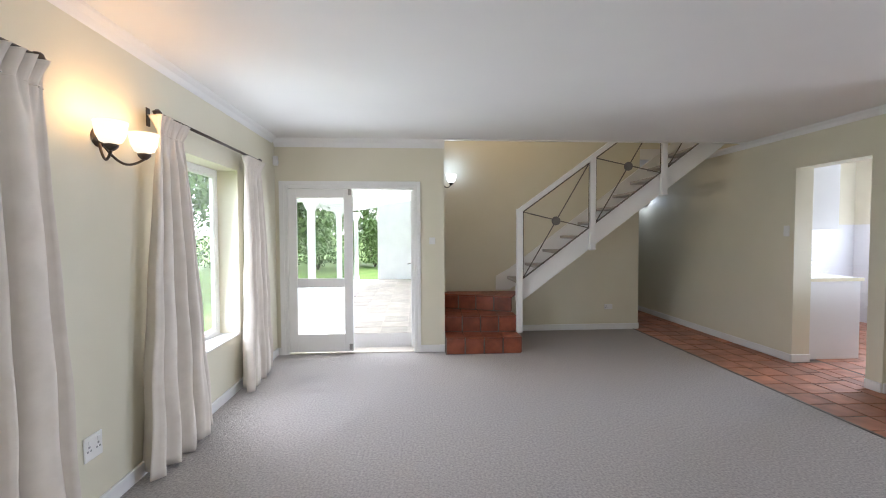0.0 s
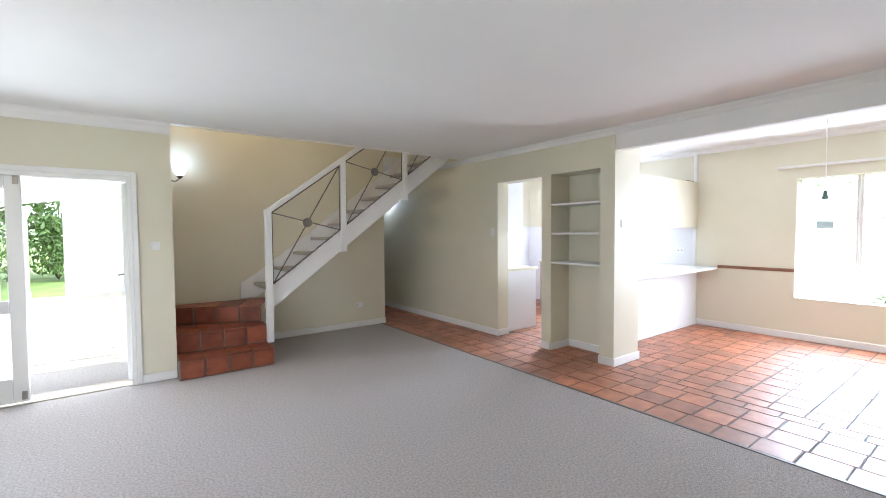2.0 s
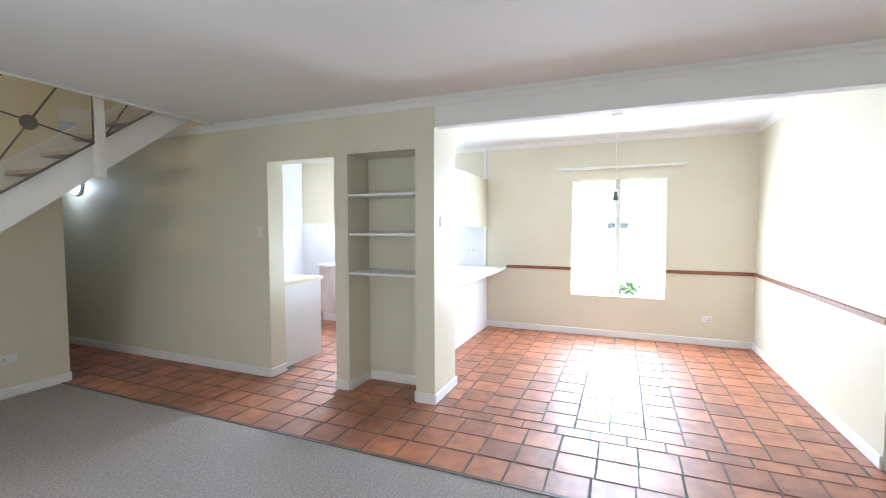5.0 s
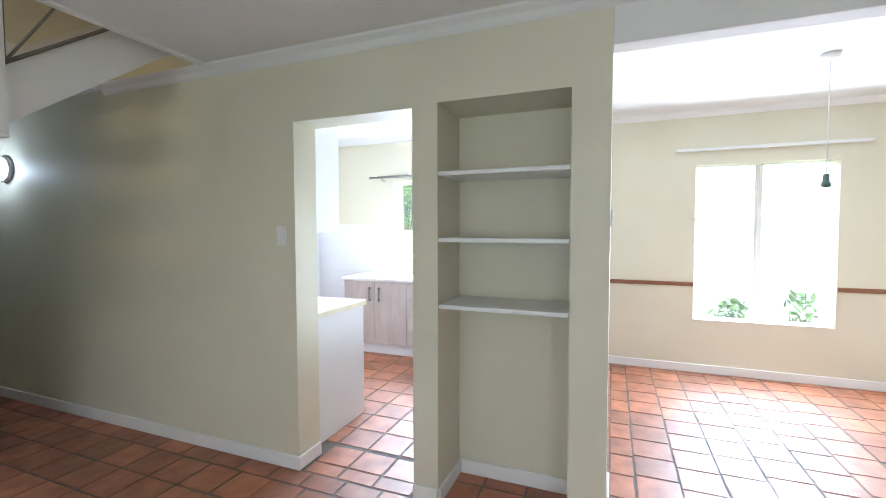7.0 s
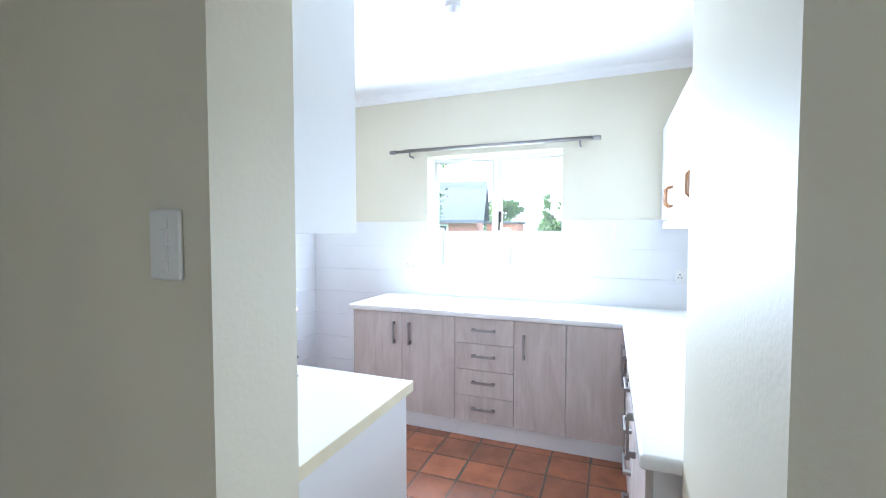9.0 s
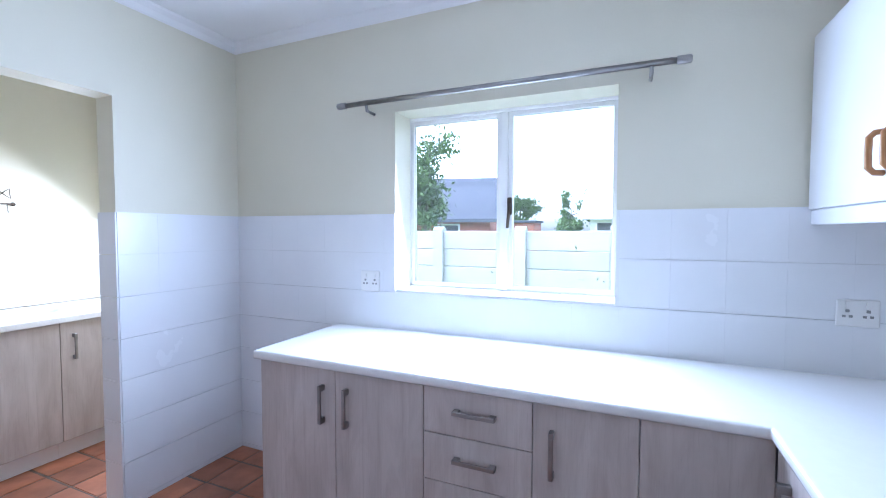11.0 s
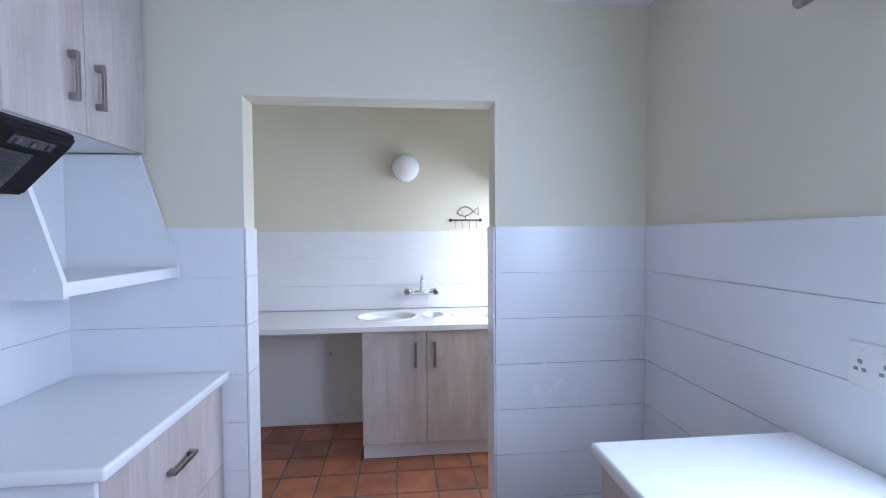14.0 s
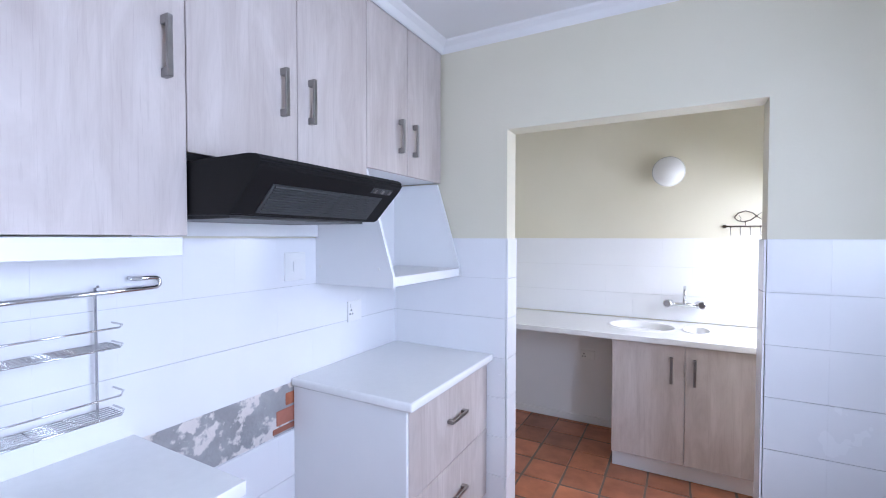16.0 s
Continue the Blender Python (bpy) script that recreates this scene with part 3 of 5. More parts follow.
# ---------------------------------------------------------------- windows and doors
def cased_window(name, x, out, y0, y1, z0, z1, mull, label, bar=0.05, handle_y=None):
    """A white casement window in a wall across x; out is +1 where the outside lies towards +x."""
    w = thing(name, (x, (y0 + y1) / 2, z0), label, "window", kind="structure")
    xa, xb = x - 0.025, x + 0.025
    fr = bmesh.new()
    add_box(fr, xa, y0, z0, xb, y0 + bar, z1, 0.005)
    add_box(fr, xa, y1 - bar, z0, xb, y1, z1, 0.005)
    add_box(fr, xa, y0 + bar, z0, xb, y1 - bar, z0 + bar, 0.005)
    add_box(fr, xa, y0 + bar, z1 - bar, xb, y1 - bar, z1, 0.005)
    add_box(fr, xa - 0.004, mull - bar / 2, z0 + bar, xb + 0.004, mull + bar / 2, z1 - bar, 0.005)
    part("window_frame", fr, M_WHITE, w)
    for a, b in ((y0 + bar, mull - bar / 2), (mull + bar / 2, y1 - bar)):
        sash = bmesh.new()
        s = 0.022
        for p in ((a, z0 + bar, a + s, z1 - bar), (b - s, z0 + bar, b, z1 - bar), (a + s, z0 + bar, b - s, z0 + bar + s), (a + s, z1 - bar - s, b - s, z1 - bar)):
            add_box(sash, xa + 0.008, p[0], p[1], xb - 0.006, p[2], p[3], 0.003)
        part("sash", sash, M_WHITE, w)
        pane = part("pane", box(x - 0.002, a + s, z0 + bar + s, x + 0.002, b - s, z1 - bar - s), M_GLASS, w)
        pane.visible_shadow = False
    if handle_y is not None:
        hb = box(xa - 0.02, handle_y - 0.012, z0 + 0.44, xa, handle_y + 0.012, z0 + 0.53, 0.003)
        add_tube(hb, [(xa - 0.022, handle_y, z0 + 0.50), (xa - 0.03, handle_y, z0 + 0.46), (xa - 0.028, handle_y + 0.008, z0 + 0.37)], 0.008, 6)
        part("latch_handle", hb, M_IRON, w, "dark metal casement handle")
    return w


cased_window("window_1", 7.77, 1, 4.115, 5.31, 1.065, 2.085, 4.711, "white two-light kitchen window above the worktop", 0.042, 4.678)
cased_window("window_2", 7.77, 1, 0.725, 1.94, 0.49, 2.115, 1.33, "tall white two-light dining window", 0.02)
cased_window("window_3", 7.77, 1, 6.85, 7.70, 1.10, 2.06, 7.27, "white utility window with bottles on its sill")
cased_window("window_4", -1.13, -1, 2.85, 4.07, 0.49, 1.965, 3.46, "white garden window between beige curtains")
cased_window("window_5", -1.13, -1, 0.5, 1.75, 0.52, 1.95, 1.12, "white garden window behind a beige curtain")
for n, (y0, y1, z) in enumerate(((0.765, 1.90, 0.53), (4.155, 5.27, 1.09), (6.85, 7.70, 1.10))):
    structure("window_sill", box(EX - 0.004, y0 + 0.002, z, 7.745, y1 - 0.002, z + 0.012, 0.003), M_WHITE, "white painted window sill", "sill")
for y0, y1, z in ((2.85, 4.07, 0.49), (0.5, 1.75, 0.52)):
    structure("window_sill", box(-1.105, y0 + 0.002, z, WX + 0.004, y1 - 0.002, z + 0.012, 0.003), M_WHITE, "white painted window sill", "sill")


def glazed_leaf(parent, x0, x1, y, name="door_leaf"):
    """A half of the garden door: stiles, three rails, two panes, bolts on the meeting stile."""
    leaf = bmesh.new()
    s, t = 0.10, 0.02
    z = (0.03, 0.235, 0.775, 0.882, 1.808, 1.91)
    add_box(leaf, x0, y - t, z[0], x0 + s, y + t, z[5], 0.004)
    add_box(leaf, x1 - s, y - t, z[0], x1, y + t, z[5], 0.004)
    for a, b in ((z[0], z[1]), (z[2], z[3]), (z[4], z[5])):
        add_box(leaf, x0 + s, y - t, a, x1 - s, y + t, b, 0.004)
    ob = part(name, leaf, M_WHITE, parent)
    for a, b in ((z[1], z[2]), (z[3], z[4])):
        g = part("pane", box(x0 + s, y - 0.002, a, x1 - s, y + 0.002, b), M_GLASS, ob)
        g.visible_shadow = False
    return ob


door = thing("door_1", (-0.05, LY + 0.05, 0), "white glazed garden door with one leaf open", "door", kind="structure")
fr = bmesh.new()
add_box(fr, -0.83, LY - 0.012, 0, -0.795, LY + 0.10, 1.955, 0.004)
add_box(fr, 0.645, LY - 0.012, 0, 0.685, LY + 0.10, 1.955, 0.004)
add_box(fr, -0.795, LY - 0.012, 1.915, 0.645, LY + 0.10, 1.955, 0.004)
part("door_frame", fr, M_WHITE, door)
arch = bmesh.new()
add_box(arch, -0.885, LY - 0.018, 0, -0.83, LY, 2.0, 0.004)
add_box(arch, 0.685, LY - 0.018, 0, 0.725, LY, 2.0, 0.004)
add_box(arch, -0.83, LY - 0.018, 1.955, 0.685, LY, 2.0, 0.004)
part("architrave", arch, M_WHITE, door)
leaf = glazed_leaf(door, -0.79, -0.058, LY + 0.005)
for z in (0.05, 1.84):
    part("flush_bolt", box(-0.105, LY - 0.027, z, -0.07, LY - 0.014, z + 0.07, 0.003), M_STEEL, leaf, "grey metal bolt")
part("threshold", box(-0.83, LY - 0.005, 0.0, 0.685, LY + 0.22, 0.012, 0.004), M_PAVE, door)
open_leaf = bmesh.new()
ox = 0.632
for a, b, c, d in ((0.10, 0.03, 0.20, 1.905), (0.64, 0.03, 0.74, 1.905), (0.20, 0.03, 0.64, 0.21), (0.20, 0.72, 0.64, 0.82), (0.20, 1.80, 0.64, 1.905)):
    add_box(open_leaf, ox - 0.02, LY + a, b, ox + 0.02, LY + c, d, 0.004)
ol = part("door_leaf", open_leaf, M_WHITE, door)
for a, b in ((0.21, 0.72), (0.82, 1.80)):
    g = part("pane", box(ox - 0.002, LY + 0.20, a, ox + 0.002, LY + 0.64, b), M_GLASS, ol)
    g.visible_shadow = False
lev = tube([(ox - 0.02, LY + 0.69, 1.0), (ox - 0.06, LY + 0.69, 1.0), (ox - 0.065, LY + 0.60, 1.0)], 0.009, 8)
part("lever_handle", lev, M_STEEL, ol)

# plain doorway frame to the hall
hall = thing("door_2", (4.4, SY - 0.2, 0), "white painted door frame of the hall doorway", "door", kind="structure")
hf = bmesh.new()
add_box(hf, 4.76, SY - 0.30, 0, 4.815, SY - 0.17, 2.06, 0.004)
add_box(hf, 3.935, SY - 0.30, 0, 3.99, SY - 0.17, 2.06, 0.004)
add_box(hf, 3.99, SY - 0.30, 2.005, 4.76, SY - 0.17, 2.06, 0.004)
part("door_frame", hf, M_WHITE, hall)
# corridor door at the far end
cd = thing("door_3", (5.0, 9.08, 0), "white painted panel door at the corridor end", "door", kind="structure")
part("door_leaf", box(4.72, 9.06, 0.01, 5.45, 9.095, 2.02, 0.004), M_WHITE, cd)
cf = bmesh.new()
add_box(cf, 4.65, 9.04, 0, 4.72, 9.098, 2.09, 0.004)
add_box(cf, 5.45, 9.04, 0, 5.52, 9.098, 2.09, 0.004)
add_box(cf, 4.72, 9.04, 2.02, 5.45, 9.098, 2.09, 0.004)
part("door_frame", cf, M_WHITE, cd)


# ---------------------------------------------------------------- lounge things
def curtain(top_span, hem_span, seed, label):
    """A gathered cloth hung from a rod: ruffled heading above the gather tape, folds that flare to the hem."""
    rng = random.Random(seed)
    bm = bmesh.new()
    t0, t1 = top_span
    h0, h1 = hem_span
    folds = max(3, round((h1 - h0) / 0.17))
    cuts = [0.0]
    for _ in range(folds):
        cuts.append(cuts[-1] + rng.uniform(0.55, 1.5))
    cuts = [c / cuts[-1] for c in cuts]
    cols, rows, top = folds * 18, 46, 2.085
    phase = [rng.uniform(-0.6, 0.6) for _ in range(folds + 1)]
    deep = [rng.uniform(0.65, 1.3) for _ in range(folds + 1)]
    grid = []
    for r in range(rows + 1):
        z = top - (top - 0.015) * (r / rows) ** 1.25
        drop = (top - z) / top
        if drop < 0.05:
            flare, amp = 0.18 * math.cos(drop / 0.05 * math.pi / 2), 0.046 - 0.66 * drop
        else:
            flare, amp = (drop - 0.05) ** 0.8, 0.013 + 0.055 * (drop - 0.05) ** 0.6
        a, b = t0 + (h0 - t0) * flare, t1 + (h1 - t1) * flare
        row = []
        for c in range(cols + 1):
            u = c / cols
            k = max(i for i in range(folds) if cuts[i] <= u + 1e-9)
            f = (u - cuts[k]) / (cuts[k + 1] - cuts[k])
            ph = phase[k] * (1 - f) + phase[k + 1] * f
            dp = deep[k] * (1 - f) + deep[k + 1] * f
            soft = math.sin(2 * math.pi * (f + 0.10 * ph * drop)) + 0.30 * math.sin(4 * math.pi * f + 3 * ph + 2 * drop)
            ruffle = math.sin(2 * math.pi * u * folds * 2.5 + ph)
            mix = max(0.0, 1 - drop / 0.12)
            fold = soft * (1 - mix) + ruffle * mix
            y = a + u * (b - a) + 0.016 * math.sin(5 * drop + ph * 4) * drop
            x = WX + 0.105 + amp * dp * fold + 0.018 * drop * math.sin(4 * u + seed) + 0.006 * math.sin(23 * drop + 3 * ph) * drop
            row.append(bm.verts.new((x, y, z + (0.010 * math.sin(9 * u) if r == rows else 0))))
        grid.append(row)
    for a, b in zip(grid, grid[1:]):
        for c in range(cols):
            bm.faces.new((a[c], a[c + 1], b[c + 1], b[c])).smooth = True
    cur = thing("curtain", (WX + 0.1, (h0 + h1) / 2, 0), label, "curtain", "beige curtains at the garden windows")
    cloth = part("cloth", bm, M_CURT, cur)
    sol = cloth.modifiers.new("thickness", "SOLIDIFY")
    sol.thickness = 0.004
    head = bmesh.new()
    pts = []
    for c in range(folds * 15 + 1):
        u = c / (folds * 15)
        pts.append((WX + 0.108 + 0.014 * math.sin(2 * math.pi * u * folds * 2.5), t0 + u * (t1 - t0), 1.98))
    add_tube(head, pts, 0.004, 5)
    part("gather_tape", head, M_CURT, cur)
    return cur


curtain((1.38, 1.91), (1.30, 2.03), 3, "long beige lined curtain gathered on an iron rod")
curtain((2.68, 2.95), (2.52, 3.25), 5, "long beige lined curtain lit warm by the sconce")
curtain((3.98, 4.36), (3.88, 4.62), 8, "narrow beige curtain drawn back beside the window")


def curtain_rod(y0, y1):
    rod = thing("curtain_rod", (WX + 0.1, (y0 + y1) / 2, 2.05), "dark bronze iron curtain rod with scrolled ends", "curtain rod", "iron rods at the garden windows")
    x = WX + 0.10
    part("rod", tube([(x, y0, 2.098), (x, y1, 2.098)], 0.011, 8), M_IRON, rod)
    for y, s in ((y0, -1), (y1, 1)):
        part("finial", lathe([(0.011, 0), (0.02, 0.012 * s), (0.024, 0.03 * s), (0.012, 0.05 * s), (0.004, 0.07 * s)], (x, y, 2.098), 10, "y"), M_IRON, rod)
        br = tube([(WX, y - 0.05 * s, 2.098), (x, y - 0.05 * s, 2.098)], 0.007, 6)
        add_box(br, WX, y - 0.05 * s - 0.018, 2.04, WX + 0.006, y - 0.05 * s + 0.018, 2.15, 0.002)
        part("bracket", br, M_IRON, rod)


curtain_rod(0.3, 1.87)
curtain_rod(2.72, 4.32)


def sconce(base, facing, arms, shade_mat, label):
    """Wall lamp: back plate, curved arms, bowl shades open to the top."""
    lamp = thing("wall_lamp", base, label, "wall lamp")
    fx, fy = facing
    sx, sy = -fy, fx
    bx, by, bz = base
    part("backplate", lathe([(0.05, 0), (0.052, 0.006 * (fx or fy)), (0.038, 0.014 * (fx or fy)), (0.018, 0.03 * (fx or fy)), (0.006, 0.036 * (fx or fy))], base, 16, "x" if fx else "y"), M_IRON, lamp)
    for side, reach in arms:
        cx, cy = bx + fx * reach + sx * side, by + fy * reach + sy * side
        pts = []
        for i in range(13):
            u = i / 12
            pts.append((bx + (cx - bx) * u, by + (cy - by) * u, bz - 0.075 * math.sin(math.pi * u) - 0.085 * u))
        arm = part("arm", tube(pts, 0.0065, 7), M_IRON, lamp)
        cup = lathe([(0.012, -0.03), (0.03, -0.012), (0.032, 0.0), (0.012, 0.004)], (cx, cy, bz - 0.058), 14)
        part("cup", cup, M_IRON, arm)
        bowl = lathe([(0.022, 0.0), (0.046, 0.010), (0.062, 0.045), (0.071, 0.105), (0.067, 0.105), (0.058, 0.047), (0.042, 0.014), (0.01, 0.006)], (cx, cy, bz - 0.055), 22)
        part("shade", bowl, shade_mat, arm, "lit frosted glass bowl shade")
    return lamp


sconce((WX, 2.354, 1.885), (1, 0), ((0.14, 0.14), (-0.115, 0.14)), M_SHADE, "dark iron wall lamp with two lit bowl shades")
glow_lamp("lamp_light_sconce", WX + 0.14, 2.239, 2.0, 1.5, (1.0, 0.58, 0.24))
glow_lamp("lamp_light_sconce", WX + 0.14, 2.494, 2.0, 1.5, (1.0, 0.58, 0.24))
sconce((1.005, 5.92, 2.14), (1, 0), ((0.0, 0.15),), M_SHADE_STAIR, "dark iron wall lamp with one lit shade by the stair")
glow_lamp("lamp_light_stair", 1.16, 5.92, 2.225, 1.3, (0.66, 0.83, 1.0))

# corridor bulkhead lamp
bl = thing("bulkhead_lamp", (NX, 7.38, 1.95), "round lit white bulkhead lamp on the corridor wall", "wall lamp")
part("base_ring", lathe([(0.105, 0), (0.105, -0.022), (0.095, -0.03), (0.09, -0.03)], (NX, 7.38, 1.95), 24, "x"), M_PLAST, bl)
part("diffuser", lathe([(0.092, -0.026), (0.088, -0.05), (0.065, -0.072), (0.03, -0.083), (0.005, -0.085)], (NX, 7.38, 1.95), 24, "x"), M_SHADE_COOL, bl)
glow_lamp("lamp_light_corridor", NX - 0.14, 7.38, 1.95, 2.4, (0.82, 0.91, 1.0))
glow_lamp("lamp_light_landing", 1.5, 5.6, 3.6, 16, (1.0, 0.76, 0.48), 0.10)

# ---------------------------------------------------------------- stair
SLOPE, SX, SZ = 0.752, 2.0, 0.604


def str_z(x):
    return SZ + SLOPE * (x - SX)


stair = thing("staircase", (2.0, 5.6, 0), "white timber open-tread staircase with steel infill balustrade", "staircase")
outline = [(1.885, 0.575), (1.96, 0.575), (SX, SZ), (NX - 0.005, str_z(NX)), (NX - 0.005, str_z(NX) + 0.256), (SX, SZ + 0.256), (1.93, 0.81), (1.885, 0.76)]
part("stringer", prism(outline, "y", 5.225, 5.265), M_WHITE, stair)
back = [(1.80, 0.60), (1.96, 0.60), (SX, SZ), (NX - 0.005, str_z(NX)), (NX - 0.005, str_z(NX) + 0.30), (SX, SZ + 0.30), (1.80, 0.79)]
part("stringer", prism(back, "y", 6.075, 6.115), M_WHITE, stair)
M_TREAD = shader("grey_brown_tread", (0.42, 0.39, 0.36), (0.33, 0.305, 0.28), 0.6, scale=5, fine=60, bump=0.1, spread=0.06, stretch=(4, 1, 4))
for k in range(1, 12):
    z = 0.60 + 0.19 * k
    x = SX + (z - 0.73) / SLOPE
    if x + 0.12 < NX:
        part("tread", box(x - 0.125, 5.267, z - 0.036, x + 0.125, 6.073, z, 0.005), M_TREAD, stair)
posts = (1.916, 2.81, 3.705)
RAIL0, RSL = 1.655, 0.728


def rail_z(x):
    return RAIL0 + RSL * (x - posts[0])


for i, x in enumerate(posts):
    z0 = 0.197 if i == 0 else str_z(x) - 0.015
    ptop = [(x - 0.034, z0), (x + 0.034, z0), (x + 0.034, rail_z(x + 0.034)), (x - 0.034, rail_z(x - 0.034))]
    part("post", prism(ptop, "y", 5.165, 5.223), M_WHITE, stair)
    if i:
        part("post_foot", box(x - 0.036, 5.160, z0 - 0.012, x + 0.036, 5.226, z0 + 0.012, 0.004), M_WHITE, stair)
xe = 4.6
part("handrail", prism([(posts[0] - 0.036, rail_z(posts[0] - 0.036) - 0.02), (xe, rail_z(xe) - 0.02), (xe, rail_z(xe) + 0.045), (posts[0] - 0.02, rail_z(posts[0] - 0.02) + 0.045), (posts[0] - 0.036, rail_z(posts[0]) + 0.03)], "y", 5.158, 5.230), M_WHITE, stair)
for a, b in ((posts[0] + 0.042, posts[1] - 0.042), (posts[1] + 0.042, posts[2] - 0.042), (posts[2] + 0.042, 4.58)):
    def low(x):
        return str_z(x) + 0.256 + 0.02

    def high(x):
        return rail_z(x) - 0.035
    infill = part("infill_frame", add_tube(bmesh.new(), [(a, 5.195, low(a)), (a, 5.195, high(a)), (b, 5.195, high(b)), (b, 5.195, low(b)), (a, 5.195, low(a))], 0.0095, 4), M_BALU, stair, "grey steel infill frame")
    part("cross_bar", tube([(a, 5.195, low(a)), (b, 5.195, high(b))], 0.008, 4), M_BALU, infill)
    part("cross_bar", tube([(a, 5.192, high(a)), (b, 5.192, low(b))], 0.008, 4), M_BALU, infill)
    mx, mz = (a + b) / 2, (low(a) + high(b)) / 2
    part("disc", lathe([(0.05, -0.012), (0.053, -0.008), (0.053, 0.008), (0.05, 0.012)], (mx, 5.194, mz), 20, "y"), M_BALU, infill)

steps = thing("tiled_steps", (1.45, 5.5, 0), "three terracotta tiled winder steps at the stair foot", "steps")
core = box(STEP_X0 + 0.002, STEP_Y + 0.012, 0, STEP_X1 - 0.012, BY - 0.002, 0.185)
add_prism(core, [(STEP_X0 + 0.002, 5.292), (STEP_X1 - 0.012, 5.242), (STEP_X1 - 0.012, BY - 0.002), (STEP_X0 + 0.002, BY - 0.002)], "z", 0.185, 0.38)
add_prism(core, [(STEP_X0 + 0.002, 5.862), (STEP_X1 - 0.012, 5.492), (STEP_X1 - 0.012, BY - 0.002), (STEP_X0 + 0.002, BY - 0.002)], "z", 0.38, 0.575)
part("step_core", core, M_GROUT, steps, "mortar bed of the steps")


def step_tiles(p0, p1, z0, z1, depth, n=4):
    """Riser tiles and nosing tiles between two plan points; depth of the tread behind at each end."""
    p0, p1 = Vector((*p0, 0)), Vector((*p1, 0))
    run = p1 - p0
    ang = math.atan2(run.y, run.x)
    w = run.length / n
    for i in range(n):
        c = p0 + run * ((i + 0.5) / n)
        bm = box(-w / 2 + 0.008, 0, z0 + 0.008, w / 2 - 0.008, 0.014, z1 - 0.022, 0.004)
        bmesh.ops.transform(bm, matrix=Matrix.Translation(c) @ Matrix.Rotation(ang, 4, "Z"), verts=bm.verts[:])
        part("riser_tile", bm, M_TERRA_DK, steps)
        u0, u1 = i / n, (i + 1) / n
        d0, d1 = depth[0] + (depth[1] - depth[0]) * u0, depth[0] + (depth[1] - depth[0]) * u1
        a, b = -w / 2 + 0.006, w / 2 - 0.006
        rows = max(1, round(max(d0, d1) / 0.26))
        for r in range(rows):
            f0, f1 = r / rows, (r + 1) / rows
            q = [(a, d0 * f0 + 0.003 - 0.012 * (r == 0)), (b, d1 * f0 + 0.003 - 0.012 * (r == 0)), (b, d1 * f1 - 0.006), (a, d0 * f1 - 0.006)]
            bm = prism(q, "z", z1 - 0.018, z1)
            bmesh.ops.transform(bm, matrix=Matrix.Translation(c) @ Matrix.Rotation(ang, 4, "Z"), verts=bm.verts[:])
            part("tread_tile", bm, M_TERRA_DK, steps)


step_tiles((STEP_X0 + 0.004, STEP_Y), (STEP_X1 - 0.002, STEP_Y), 0, 0.197, (0.32, 0.27))
step_tiles((STEP_X0 + 0.004, 5.28), (STEP_X1 - 0.002, 5.23), 0.197, 0.392, (0.56, 0.25))
step_tiles((STEP_X0 + 0.004, 5.85), (STEP_X1 - 0.002, 5.48), 0.392, 0.587, (0.25, 0.60))
for i, (y0, y1, z0, z1) in enumerate(((4.985, 5.22, 0.01, 0.175), (5.25, 5.46, 0.01, 0.175), (5.25, 5.46, 0.2, 0.37))):
    part("side_tile", box(STEP_X1 - 0.012, y0, z0, STEP_X1, y1, z1, 0.003), M_TERRA_DK, steps)

# ---------------------------------------------------------------- niche shelves, switches
for z in (1.745, 1.405, 1.06):
    sh = solo("niche_shelf", box(NX + 0.005, 2.847, z - 0.022, 5.028, 3.498, z, 0.003), M_WHITE, (4.86, 3.17, z - 0.022), "white painted board shelf built into the niche", "shelf", "niche shelves")


def plate(name, centre, normal, w, h, label, category, marks=()):
    """A wall plate with raised rim; marks are (du, dv, w, h) rockers or sockets on its face."""
    ob = thing(name, centre, label, category)
    nx, ny = normal
    cx, cy, cz = centre

    def slab(u0, v0, u1, v1, d0, d1, bev):
        if nx:
            xs = sorted((cx + nx * d0, cx + nx * d1))
            return box(xs[0], cy + u0, cz + v0, xs[1], cy + u1, cz + v1, bev)
        ys = sorted((cy + ny * d0, cy + ny * d1))
        return box(cx + u0, ys[0], cz + v0, cx + u1, ys[1], cz + v1, bev)
    part("faceplate", slab(-w / 2, -h / 2, w / 2, h / 2, 0, 0.009, 0.003), M_PLAST, ob)
    for du, dv, mw, mh, dark in marks:
        part("socket_hole" if dark else "rocker", slab(du - mw / 2, dv - mh / 2, du + mw / 2, dv + mh / 2, 0.007, 0.0105 if dark else 0.013, 0.001), M_SLOT if dark else M_PLAST, ob)
    return ob


SOCK = [(-0.04, -0.012, 0.011, 0.009, 1), (-0.02, -0.012, 0.011, 0.009, 1), (-0.03, 0.008, 0.012, 0.011, 1), (0.02, -0.012, 0.011, 0.009, 1), (0.04, -0.012, 0.011, 0.009, 1), (0.03, 0.008, 0.012, 0.011, 1), (-0.03, 0.032, 0.016, 0.02, 0), (0.03, 0.032, 0.016, 0.02, 0)]
plate("light_switch", (NX, 4.50, 1.41), (-1, 0), 0.072, 0.118, "white four-gang light switch beside the kitchen doorway", "light switch", [(0, v, 0.022, 0.02, 0) for v in (-0.036, -0.012, 0.012, 0.036)])
plate("light_switch", (0.86, LY, 1.31), (0, -1), 0.072, 0.08, "white light switch beside the garden door", "light switch", [(-0.012, 0, 0.018, 0.026, 0), (0.012, 0, 0.018, 0.026, 0)])
